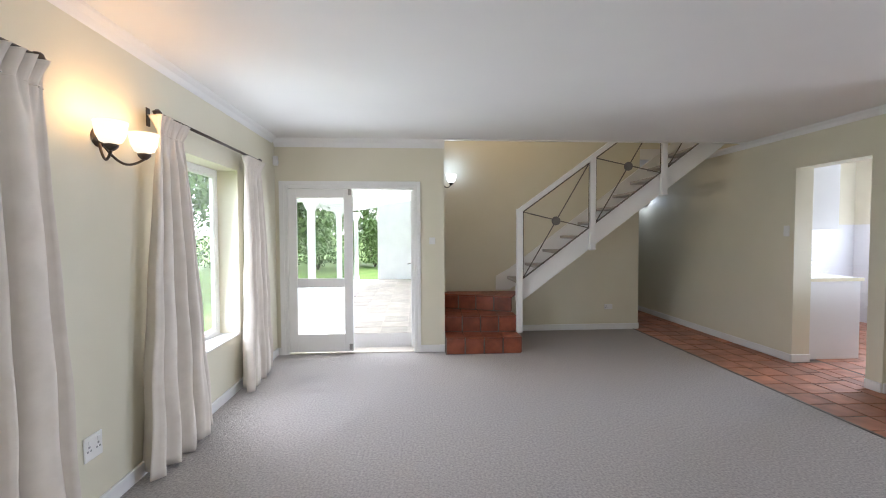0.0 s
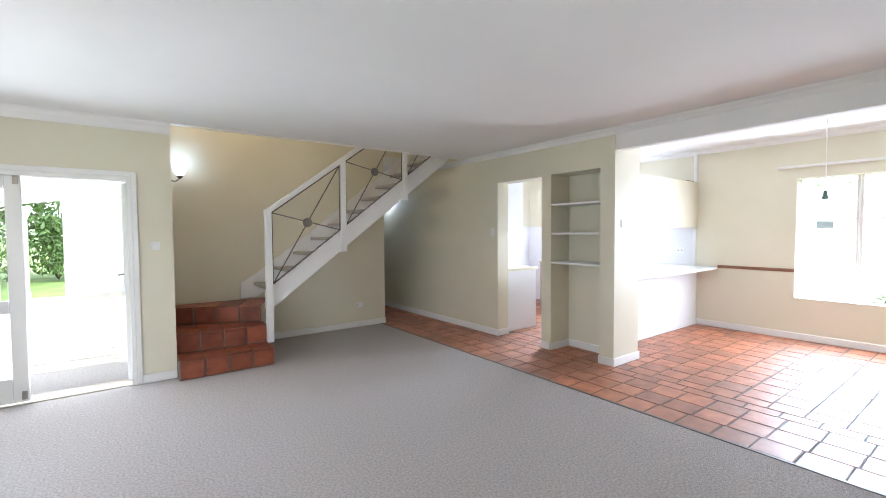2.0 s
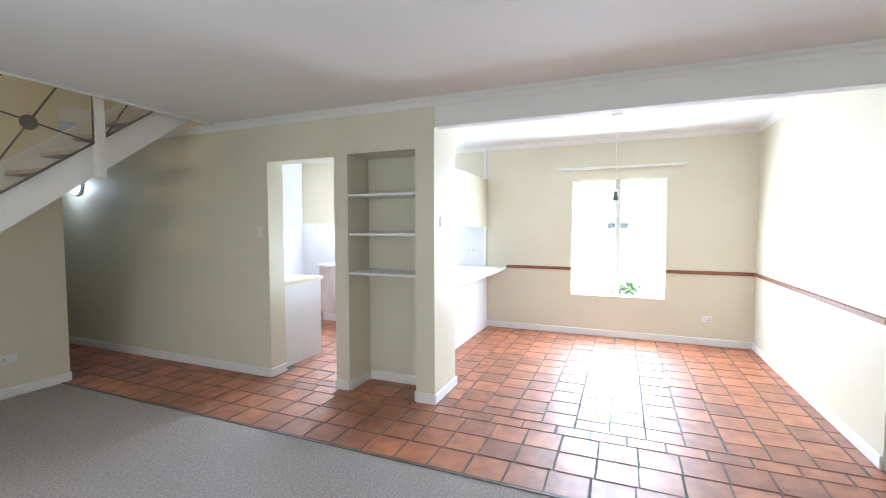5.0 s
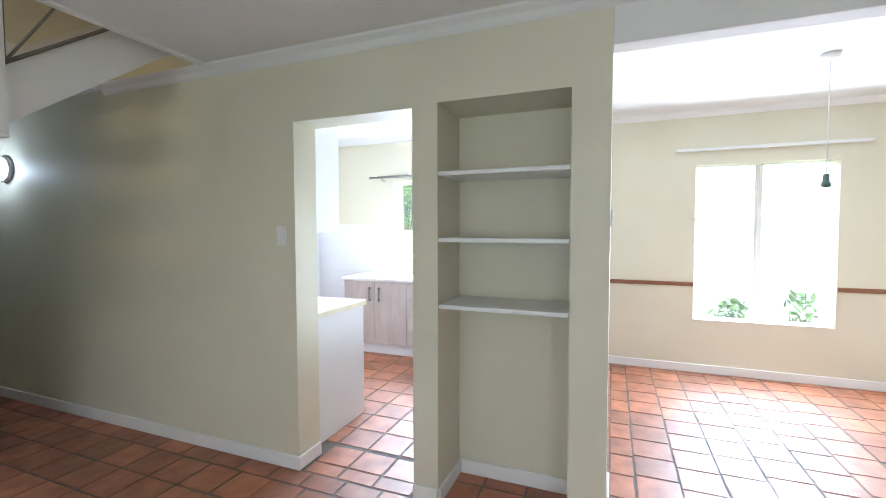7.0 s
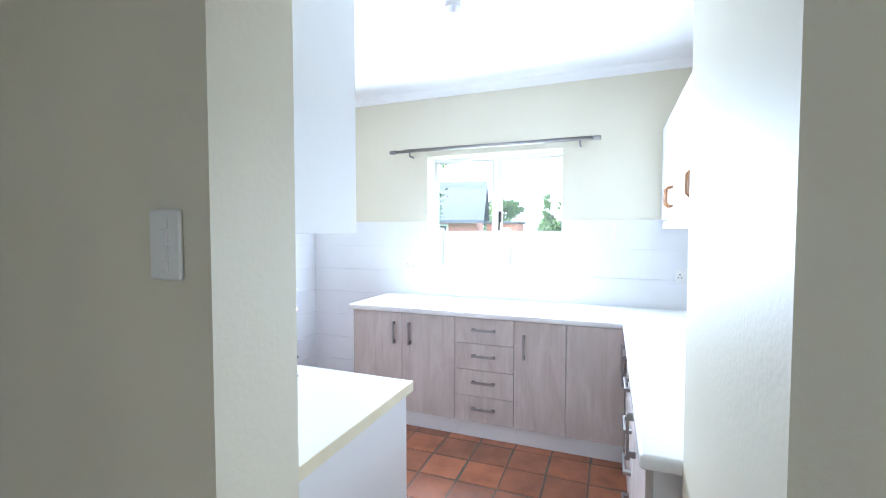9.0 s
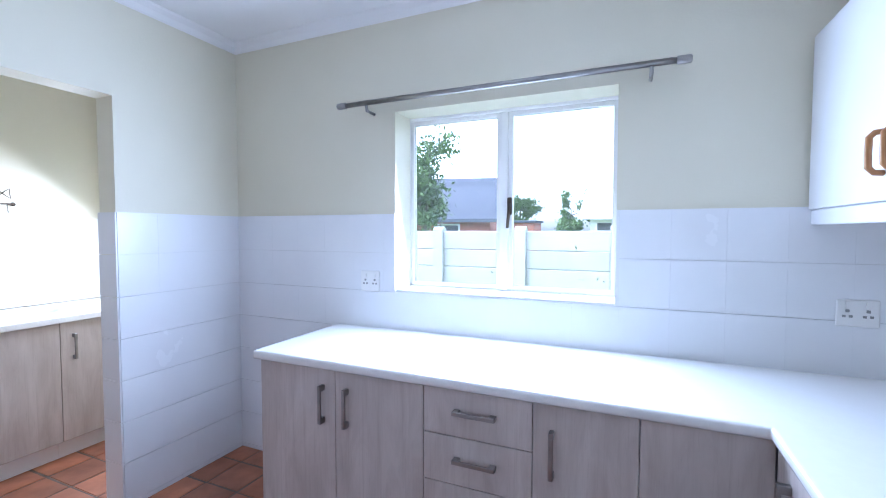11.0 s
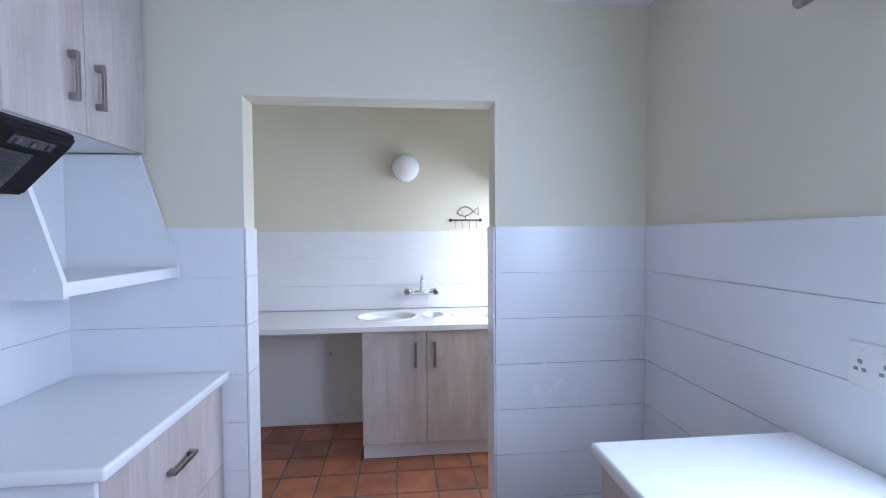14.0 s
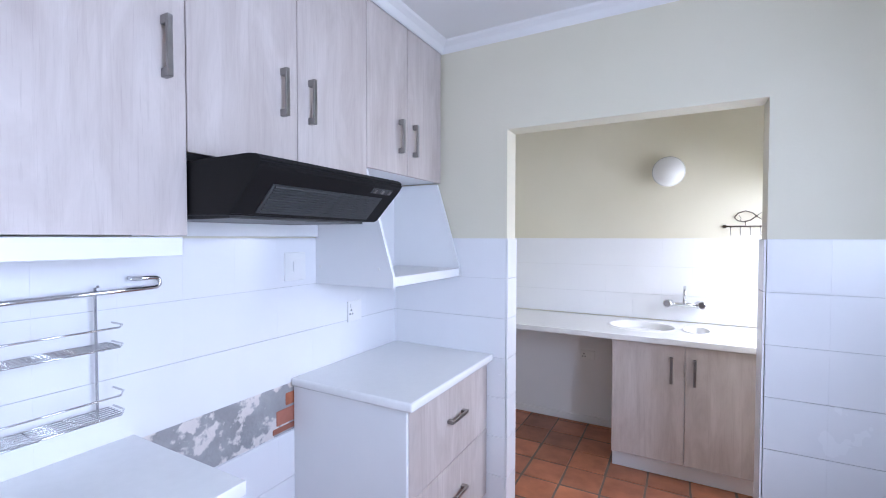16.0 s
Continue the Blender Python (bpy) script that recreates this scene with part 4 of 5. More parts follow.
plate("alarm_keypad", (4.86, 2.675, 1.50), (0, -1), 0.11, 0.085, "white alarm keypad on the pier", "keypad", [(0, 0.018, 0.06, 0.02, 0), (0, -0.018, 0.03, 0.014, 0)])
plate("power_socket", (WX, 2.25, 0.36), (1, 0), 0.12, 0.12, "white double power socket low on the lounge wall", "power socket", SOCK)
plate("power_socket", (EX, 0.30, 0.32), (-1, 0), 0.12, 0.075, "white power socket low on the dining wall", "power socket", SOCK[:3])
plate("power_socket", (3.45, BY, 0.33), (0, -1), 0.12, 0.075, "white power socket under the stair", "power socket", SOCK[:3])
plate("power_socket", (EX - 0.008, 5.424, 1.14), (-1, 0), 0.12, 0.115, "white double power socket on the kitchen tiles", "power socket", SOCK)
plate("power_socket", (EX - 0.008, 3.33, 1.12), (-1, 0), 0.125, 0.10, "white double power socket above the corner worktop", "power socket", SOCK)
plate("cooker_switch", (KX + 0.008, 5.65, 1.388), (1, 0), 0.12, 0.125, "white cooker isolator switch on the kitchen tiles", "light switch", [(0, 0, 0.03, 0.045, 0)])
plate("power_socket", (KX + 0.008, 6.05, 1.13), (1, 0), 0.11, 0.11, "white power socket on the kitchen tiles", "power socket", SOCK[:3] + SOCK[6:7])
plate("power_socket", (5.89, VY - 0.006, 0.56), (0, -1), 0.11, 0.075, "white power socket under the utility worktop", "power socket", SOCK[:3])
al = thing("motion_sensor", (WX + 0.03, LY - 0.05, 2.2), "small white alarm sensor in the lounge corner", "sensor")
part("housing", box(WX + 0.002, LY - 0.075, 2.17, WX + 0.05, LY - 0.02, 2.275, 0.008, 2), M_PLAST, al)
part("lens", box(WX + 0.048, LY - 0.066, 2.185, WX + 0.056, LY - 0.03, 2.225, 0.003), M_OPAL, al)

# dining pendant and curtain track
pen = thing("pendant_light", (6.27, 1.345, 1.70), "bare pendant lamp holder hanging on a white cord", "pendant light")
part("ceiling_rose", lathe([(0.055, 0), (0.055, -0.02), (0.04, -0.035), (0.008, -0.04)], (6.27, 1.345, CEIL2), 18), M_PLAST, pen)
part("cord", tube([(6.27, 1.345, CEIL2 - 0.03), (6.27, 1.345, 1.80)], 0.004, 6), M_PLAST, pen)
part("lamp_holder", lathe([(0.006, 0.085), (0.018, 0.08), (0.02, 0.03), (0.028, 0.025), (0.028, 0.0), (0.012, -0.01)], (6.27, 1.345, 1.73), 14), shader("green_grey_holder", (0.10, 0.17, 0.13), (0.08, 0.13, 0.10), 0.5), pen)
tr = thing("curtain_track", (EX - 0.05, 1.33, 2.21), "white curtain track above the dining window", "curtain track")
part("track", box(EX - 0.06, 0.56, 2.205, EX - 0.035, 2.09, 2.235, 0.004), M_PLAST, tr)
for y in (0.7, 1.33, 1.95):
    part("bracket", box(EX - 0.045, y - 0.012, 2.2, EX, y + 0.012, 2.24, 0.003), M_PLAST, tr)
smk = thing("ceiling_light", (6.15, 4.55, 2.47), "small chrome and white ceiling spotlight", "ceiling light")
part("base", lathe([(0.05, 0), (0.05, -0.015), (0.03, -0.025), (0.01, -0.03)], (6.15, 4.55, CEIL2), 18), M_PLAST, smk)
part("spot", lathe([(0.015, 0), (0.035, -0.02), (0.042, -0.075), (0.036, -0.075), (0.01, -0.03)], (6.17, 4.53, CEIL2 - 0.03), 16), M_OPAL, smk)

# ---------------------------------------------------------------- kitchen
def slab_on(face, plane, a0, a1, z0, z1, d0, d1, bev=0.0):
    """A box on a front: face +x, -x, +y or -y; d is measured outwards from the plane."""
    s = 1 if face[0] == "+" else -1
    p, q = sorted((plane + s * d0, plane + s * d1))
    return box(p, a0, z0, q, a1, z1, bev) if face[1] == "x" else box(a0, p, z0, a1, q, z1, bev)


def bar_handle(parent, face, plane, a, z, length=0.16, upright=True):
    """Square-ended bar handle standing off a front on two feet."""
    h, w = length / 2, 0.0075
    bm = bmesh.new()

    def put(a0, z0, a1, z1, d0, d1):
        s = 1 if face[0] == "+" else -1
        p, q = sorted((plane + s * d0, plane + s * d1))
        add_box(bm, *((p, a0, z0, q, a1, z1) if face[1] == "x" else (a0, p, z0, a1, q, z1)), 0.0015)
    if upright:
        put(a - w, z - h, a + w, z + h, 0.022, 0.032)
        for e in (-1, 1):
            c = z + e * (h - 0.012)
            put(a - 0.008, c - 0.012, a + 0.008, c + 0.012, 0.0, 0.026)
    else:
        put(a - h, z - w, a + h, z + w, 0.022, 0.032)
        for e in (-1, 1):
            c = a + e * (h - 0.012)
            put(c - 0.012, z - 0.008, c + 0.012, z + 0.008, 0.0, 0.026)
    part("handle", bm, M_STEEL, parent, "brushed nickel bar handle")


def front(parent, name, face, plane, a0, a1, z0, z1, handle=None, mat=None):
    """A door or drawer front with 2 mm gaps; handle is (along, height, upright)."""
    ob = part(name, slab_on(face, plane, a0 + 0.0015, a1 - 0.0015, z0 + 0.0015, z1 - 0.0015, -0.018, 0.0, 0.0015), mat or M_LAM, parent)
    if handle:
        bar_handle(ob, face, plane, handle[0], handle[1], upright=handle[2])
    return ob


def base_unit(face, plane, a0, a1, back, label, fronts, group, z1=0.845, kick=0.12):
    s = 1 if face[0] == "+" else -1
    mid = (plane + back) / 2
    base = (mid, (a0 + a1) / 2, 0) if face[1] == "x" else ((a0 + a1) / 2, mid, 0)
    u = thing("base_cabinet", base, label, "kitchen cabinet", group)
    depth = abs(back - plane)
    part("body", slab_on(face, plane, a0 + 0.001, a1 - 0.001, kick, z1, -depth, -0.0195), M_CAB, u)
    part("kickboard", slab_on(face, plane, a0 + 0.001, a1 - 0.001, 0.0, kick - 0.002, -depth, -0.06), M_CAB, u, "white kickboard")
    for f in fronts:
        front(u, f[0], face, plane, *f[1:])
    return u


G = "fitted kitchen base cabinets"
EP = 6.955
base_unit("-x", EP, 4.80, 5.60, EX - 0.01, "two-door base cabinet in pale ash laminate under the window", [("door", 5.205, 5.60, 0.13, 0.845, (5.265, 0.70, True)), ("door", 4.80, 5.205, 0.13, 0.845, (5.145, 0.70, True))], G)
base_unit("-x", EP, 4.39, 4.80, EX - 0.01, "four-drawer base cabinet in pale ash laminate", [("drawer", 4.39, 4.80, z, z + h, (4.595, z + h * 0.55, False)) for z, h in ((0.13, 0.18), (0.31, 0.18), (0.49, 0.18), (0.67, 0.175))], G)
base_unit("-x", EP, 3.716, 4.39, EX - 0.01, "corner base cabinet in pale ash laminate with a blind panel", [("door", 4.06, 4.39, 0.13, 0.845, (4.325, 0.68, True)), ("door", 3.716, 4.06, 0.13, 0.845)], G)
PP = 3.715
base_unit("+y", PP, 6.36, 6.952, 3.175, "two-door base cabinet of the peninsula in pale ash laminate", [("door", 6.66, 6.952, 0.13, 0.845, (6.84, 0.70, True)), ("door", 6.36, 6.66, 0.13, 0.845, (6.60, 0.70, True))], G)
base_unit("+y", PP, 5.90, 6.36, 3.175, "four-drawer base cabinet of the peninsula", [("drawer", 5.90, 6.36, z, z + h, (6.20, z + h * 0.55, False)) for z, h in ((0.13, 0.18), (0.31, 0.18), (0.49, 0.18), (0.67, 0.175))], G)
base_unit("+y", PP, 5.40, 5.90, 3.175, "single-door base cabinet at the peninsula end", [("door", 5.40, 5.90, 0.13, 0.845, (5.84, 0.70, True))], G)
base_unit("+x", 5.535, 4.495, 4.99, KX + 0.01, "base cabinet in pale ash laminate beside the cooker gap", [("door", 4.515, 4.99, 0.13, 0.855, (4.93, 0.70, True))], G, 0.855)
solo("end_panel", box(4.893, 4.478, 0.0, 5.545, 4.494, 0.855, 0.002), M_CAB, (5.3, 4.486, 0), "white end panel of the kitchen cabinet", "panel")
solo("end_panel", box(KX + 0.01, 5.64, 0.0, 5.632, 5.657, 0.855, 0.002), M_CAB, (5.36, 5.66, 0), "white end panel beside the cooker gap", "panel")
solo("end_panel", box(6.96, 5.601, 0.0, EX - 0.01, 5.617, 0.845, 0.002), M_LAM, (7.26, 5.61, 0), "pale ash laminate end panel beside the fridge gap", "panel")
base_unit("+x", 5.632, 5.658, 6.425, KX + 0.01, "drawer cabinet in pale ash laminate beside the utility doorway", [("drawer", 5.658, 6.425, 0.487, 0.855, (6.05, 0.69, False)), ("drawer", 5.658, 6.425, 0.13, 0.487, (6.05, 0.325, False))], G, 0.855)


def worktop(outline, z0, z1, label, base, name="worktop", soft_edge=0.010):
    """A slab of any plan outline with a softly rounded upper edge."""
    bm = prism(outline, "z", z0, z1)
    es = [e for e in bm.edges if all(v.co.z > z1 - 1e-5 for v in e.verts) or all(v.co.z < z0 + 1e-5 for v in e.verts)]
    up = [e for e in bm.edges if abs(e.verts[0].co.z - e.verts[1].co.z) > 0.01]
    bmesh.ops.bevel(bm, geom=es + up, offset=soft_edge, segments=3, affect="EDGES", profile=0.5)
    for f in bm.faces:
        f.smooth = len(f.verts) == 4 and f.calc_area() < 0.08
    return solo(name, bm, M_TOP, base, label, "worktop")


worktop([(6.938, 5.645), (EX - 0.009, 5.645), (EX - 0.009, 2.80), (PIER_X + 0.002, 2.77), (PIER_X + 0.002, 3.098), (5.322, 3.098), (5.322, 3.735), (6.938, 3.735)], 0.846, 0.885, "white L-shaped worktop running through the hatch", (6.9, 4.0, 0.846))
entry_top = worktop([(4.893, 4.465), (5.57, 4.465), (5.57, 4.995), (KX + 0.012, 4.995), (KX + 0.012, 4.549), (4.893, 4.549)], 0.857, 0.895, "white worktop with a cream edge strip inside the doorway", (5.3, 4.7, 0.857), soft_edge=0.0025)
M_CREAM = shader("cream_edge_strip", (0.74, 0.69, 0.50), (0.69, 0.63, 0.44), 0.45, scale=9, fine=80, bump=0.03)
part("edge_strip", box(4.894, 4.4625, 0.859, 5.569, 4.4648, 0.8935), M_CREAM, entry_top, "cream edge strip")
worktop([(KX + 0.012, 5.622), (5.668, 5.622), (5.668, 6.428), (KX + 0.012, 6.428)], 0.857, 0.895, "white worktop between cooker gap and doorway", (5.3, 6.0, 0.857))

# wall cabinets on the west wall
UX = 5.347
UG = "wall cabinets in pale ash laminate"


def wall_unit(face, plane, a0, a1, back, z0, z1, label, fronts, group, body=None):
    mid = (plane + back) / 2
    u = thing("wall_cabinet", (mid, (a0 + a1) / 2, z0) if face[1] == "x" else ((a0 + a1) / 2, mid, z0), label, "wall cabinet", group)
    part("body", slab_on(face, plane, a0 + 0.001, a1 - 0.001, z0 + 0.004, z1, -abs(back - plane), -0.0195), M_CAB, u)
    for f in fronts:
        front(u, f[0], face, plane, *f[1:])
    return u


wall_unit("+x", UX, 4.57, 4.988, KX + 0.01, 1.52, 2.543, "tall single-door wall cabinet in pale ash laminate", [("door", 4.572, 4.988, 1.52, 2.543, (4.93, 2.012, True))], UG)
wall_unit("+x", UX, 4.988, 5.765, KX + 0.01, 1.752, 2.543, "two-door wall cabinet above the cooker hood", [("door", 4.988, 5.38, 1.75, 2.543, (5.312, 2.005, True)), ("door", 5.38, 5.765, 1.75, 2.543, (5.437, 2.005, True))], UG)
wall_unit("+x", UX, 5.765, 6.42, KX + 0.01, 1.82, 2.543, "two-door wall cabinet beside the utility doorway", [("door", 5.765, 6.083, 1.82, 2.543, (6.01, 2.0, True)), ("door", 6.083, 6.42, 1.82, 2.543, (6.135, 2.0, True))], UG)
solo("end_panel", box(KX + 0.01, 4.552, 1.425, UX, 4.569, 2.543, 0.002), M_CAB, (5.2, 4.56, 1.425), "white end panel of the wall cabinet", "panel")
cornice("y", 4.552, UY, UX - 0.001, 1, CEIL2, 0.055)
solo("pelmet", box(KX + 0.012, 4.57, 1.465, UX - 0.02, 4.985, 1.518, 0.002), M_CAB, (5.2, 4.78, 1.455), "white board pelmet below the wall cabinet", "pelmet")
solo("filler_panel", box(KX + 0.012, 4.99, 1.52, KX + 0.03, 5.774, 1.75, 0.001), M_CAB, (5.1, 5.3, 1.52), "white board behind the cooker hood", "panel")

# angled open shelf unit
shf = thing("open_shelf_unit", (5.25, 6.1, 1.30), "white angled open shelf unit below the wall cabinet", "shelf unit")
prof = [(KX + 0.012, 1.30), (5.475, 1.30), (5.475, 1.345), (5.33, 1.815), (KX + 0.012, 1.815)]
part("side_panel", prism(prof, "y", 5.777, 5.794), M_CAB, shf)
part("side_panel", prism(prof, "y", 6.404, 6.421), M_CAB, shf)
part("back_panel", box(KX + 0.012, 5.795, 1.349, KX + 0.02, 6.403, 1.812), M_CAB, shf)
part("shelf", box(KX + 0.012, 5.795, 1.305, 5.472, 6.403, 1.348, 0.002), M_CAB, shf)
for x in (5.06, 5.40):
    part("screw_cap", box(x - 0.006, 5.7745, 1.375, x + 0.006, 5.7775, 1.387, 0.001), M_PLAST, shf, "small plastic screw cap")

# cooker hood
hood = thing("cooker_hood", (5.3, 5.31, 1.57), "black enamel cooker hood with slotted front grille", "cooker hood")
HX0, HX1, HZ0, HZ1 = 5.52, 5.635, 1.575, 1.70
hp = [(KX + 0.035, 1.585), (HX0, HZ0), (HX1, HZ1 - 0.008), (5.642, 1.708), (5.63, 1.722), (5.60, 1.727), (KX + 0.035, 1.727)]
hb = prism(hp, "y", 4.992, 5.60)
bmesh.ops.bevel(hb, geom=[e for e in hb.edges if abs(e.verts[0].co.y - e.verts[1].co.y) > 0.1], offset=0.005, segments=2, affect="EDGES")
part("body", hb, M_BLACK, hood)
dx, dz = HX1 - HX0, HZ1 - 0.008 - HZ0
ln = math.hypot(dx, dz)
nx_, nz_ = dz / ln, -dx / ln


def on_slope(u, d):
    return (HX0 + dx * u + nx_ * d, HZ0 + dz * u + nz_ * d)


part("grille", prism([on_slope(0.08, 0.0), on_slope(0.08, 0.003), on_slope(0.70, 0.003), on_slope(0.70, 0.0)], "y", 5.06, 5.53), M_BLACKG, hood, "dark slotted grille")
for i in range(11):
    u = 0.11 + 0.054 * i
    part("slat", prism([on_slope(u, 0.003), on_slope(u + 0.012, 0.008), on_slope(u + 0.026, 0.003)], "y", 5.07, 5.52), M_BLACKG, hood)
part("switch_slot", prism([on_slope(0.80, 0.0), on_slope(0.80, 0.002), on_slope(0.94, 0.002), on_slope(0.94, 0.0)], "y", 5.45, 5.56), M_DARK, hood)
for y in (5.465, 5.505, 5.545):
    part("button", prism([on_slope(0.83, 0.002), on_slope(0.83, 0.006), on_slope(0.91, 0.006), on_slope(0.91, 0.002)], "y", y - 0.006, y + 0.006), M_STEEL, hood, "small metal slide switch")
part("filter", box(KX + 0.08, 5.02, 1.568, 5.48, 5.57, 1.578), M_BLACKG, hood, "dark grease filter")

# rail with wire racks
rack = thing("wire_rack", (KX + 0.05, 4.75, 0.97), "chrome wall rail with hanging wire spice racks", "wire rack")
rx = KX + 0.045
part("rail", tube([(rx, 4.62, 1.35), (rx, 5.04, 1.357)] + [(rx, 5.045 + 0.016 * math.sin(radians(a)), 1.373 - 0.016 * math.cos(radians(a))) for a in range(20, 181, 20)] + [(rx, 4.975, 1.389)], 0.007, 8), M_CHROME, rack)
part("rail_foot", tube([(KX + 0.008, 4.99, 1.389), (rx + 0.004, 4.99, 1.389)], 0.008, 8), M_CHROME, rack)
for y in (4.66, 4.887):
    part("hanger", tube([(rx + 0.012, y, 1.375), (rx - 0.005, y, 1.37), (rx - 0.005, y, 0.99)], 0.004, 6), M_CHROME, rack)
for z in (1.21, 1.018):
    basket = bmesh.new()
    for dz_, d in ((0.0, 0.1), (0.055, 0.1)):
        add_tube(basket, [(rx, 4.63, z + dz_), (rx + d, 4.635, z + dz_), (rx + d, 4.90, z + dz_), (rx + d * 0.6, 4.925, z + dz_), (rx, 4.925, z + dz_)], 0.003, 5)
    bk = part("basket", basket, M_CHROME, rack)
    for i in range(6):
        part("wire", tube([(rx + 0.016 * i, 4.635, z - 0.002), (rx + 0.016 * i, 4.915, z - 0.002)], 0.0018, 4), M_CHROME, bk)
    for y in (4.72, 4.86):
        part("cross_wire", tube([(rx, y, z - 0.003), (rx + 0.1, y, z - 0.003)], 0.002, 4), M_CHROME, bk)

# wall cabinets over the hatch
HG = "white wall cabinets over the hatch"
for a0, a1, hs in ((7.0, 7.565, -1), (6.6, 7.0, 1), (6.2, 6.6, -1), (5.8, 6.2, 1), (5.4, 5.8, -1)):
    u = thing("wall_cabinet", ((a0 + a1) / 2, 3.3, 1.5), "white wall cabinet with a varnished wooden handle", "wall cabinet", HG)
    part("body", box(a0 + 0.001, 3.12, 1.50, a1 - 0.001, 3.465, 2.14), M_CAB, u)
    d = part("door", box(a0 + 0.002, 3.466, 1.502, a1 - 0.002, 3.484, 2.139, 0.002), M_CAB, u)
    hx = a0 + 0.04 if hs < 0 else a1 - 0.04
    part("handle", tube([(hx, 3.484, 1.575), (hx, 3.505, 1.577), (hx, 3.517, 1.59), (hx, 3.518, 1.63), (hx, 3.517, 1.67), (hx, 3.505, 1.683), (hx, 3.484, 1.685)], 0.0085, 8), M_HANDLE, d, "varnished wooden bow handle")
solo("back_board", box(PIER_X + 0.002, 3.082, 1.455, 7.565, 3.098, 2.14, 0.002), M_WALL, (6.4, 3.11, 1.455), "cream painted board behind the hatch cabinets", "panel")
solo("pelmet", box(5.332, 3.42, 1.445, 7.565, 3.475, 1.499, 0.003), M_CAB, (6.4, 3.45, 1.445), "white board pelmet below the hatch cabinets", "pelmet")
structure("trim_hatch", box(EX - 0.02, 3.10, 0.887, EX - 0.001, 3.14, 2.57, 0.002), M_WHITE, "white painted corner strip at the hatch", "trim")
solo("cable", tube([(6.55, 3.2, 2.146), (6.8, 3.16, 2.15), (7.1, 3.14, 2.146), (7.35, 3.13, 2.156), (7.55, 3.13, 2.147)], 0.006, 6), M_DARK, (7.1, 3.14, 2.14), "black cable lying on the hatch cabinets", "cable")

# curtain rod of the kitchen window
kr = thing("curtain_rod", (EX - 0.08, 4.74, 2.05), "brushed steel curtain rod above the kitchen window", "curtain rod")
part("rod", tube([(EX - 0.08, 3.91, 2.10), (EX - 0.08, 5.56, 2.10)], 0.0125, 10), M_STEEL, kr)
part("rod", tube([(EX - 0.06, 3.95, 2.115), (EX - 0.06, 5.46, 2.115)], 0.007, 8), M_STEEL, kr)
for y, s in ((3.91, -1), (5.56, 1)):
    part("finial", lathe([(0.0125, 0), (0.017, 0.002 * s), (0.017, 0.05 * s), (0.012, 0.055 * s)], (EX - 0.08, y - 0.03 * s, 2.10), 12, "y"), M_STEEL, kr)
for y in (4.03, 5.40):
    part("bracket", tube([(EX, y, 2.06), (EX - 0.075, y, 2.06), (EX - 0.08, y, 2.09)], 0.008, 8), M_STEEL, kr)

# ---------------------------------------------------------------- utility room
UFY = 7.285
UGp = "utility base cabinets"
base_unit("-y", UFY, 6.155, 6.99, VY - 0.01, "two-door sink cabinet in pale ash laminate", [("door", 6.155, 6.573, 0.115, 0.855, (6.50, 0.70, True)), ("door", 6.573, 6.99, 0.115, 0.855, (6.625, 0.70, True))], UGp, 0.855, 0.105)
base_unit("-y", UFY, 6.99, 7.42, VY - 0.01, "single-door cabinet in pale ash laminate by the outer wall", [("door", 6.99, 7.42, 0.115, 0.855, (7.06, 0.70, True))], UGp, 0.855, 0.105)


def sink_top():
    """Worktop with three bowls let into it."""
    x0, x1, y0, y1, z0, z1 = KX + 0.01, EX - 0.012, 7.26, VY - 0.01, 0.857, 0.895
    bm = bmesh.new()
    holes = [(6.305, 7.60, 0.205, 0.17, 0.15), (6.64, 7.61, 0.075, 0.12, 0.10), (6.96, 7.59, 0.175, 0.165, 0.15)]
    edges = [x0, 6.075, 6.54, 6.745, 7.175, x1]
    n = 32

    def corner_ring(a, b):
        ring = []
        for k in range(n):
            t = 2 * math.pi * k / n
            c, s = math.cos(t), math.sin(t)
            f = 1 / max(abs(c), abs(s))
            ring.append(((a + b) / 2 + c * f * (b - a) / 2, (y0 + y1) / 2 + s * f * (y1 - y0) / 2))
        return ring
    for a, b in zip(edges, edges[1:]):
        hole = next((h for h in holes if a < h[0] < b), None)
        outer = [bm.verts.new((x, y, z1)) for x, y in corner_ring(a, b)]
        if not hole:
            bm.faces.new(outer)
            continue
        hx, hy, ra, rb, dp = hole
        prev = outer
        for sc, dz in ((1.10, 0.0), (1.05, 0.009), (1.0, 0.006), (0.95, -0.02), (0.86, -dp * 0.75), (0.7, -dp), (0.1, -dp - 0.004)):
            ring = [bm.verts.new((hx + math.cos(2 * math.pi * k / n) * ra * sc, hy + math.sin(2 * math.pi * k / n) * rb * sc, z1 + dz)) for k in range(n)]
            for k in range(n):
                f = bm.faces.new((prev[k], prev[(k + 1) % n], ring[(k + 1) % n], ring[k]))
                f.smooth = prev is not outer
            prev = ring
        bm.faces.new(prev)
    add_box(bm, x0, y0 - 0.002, z0, x1, y0 + 0.02, z1 + 0.001, 0.006, 2)
    add_box(bm, x0, y0 + 0.021, z0, 6.05, y1, z1 - 0.003)
    return bm


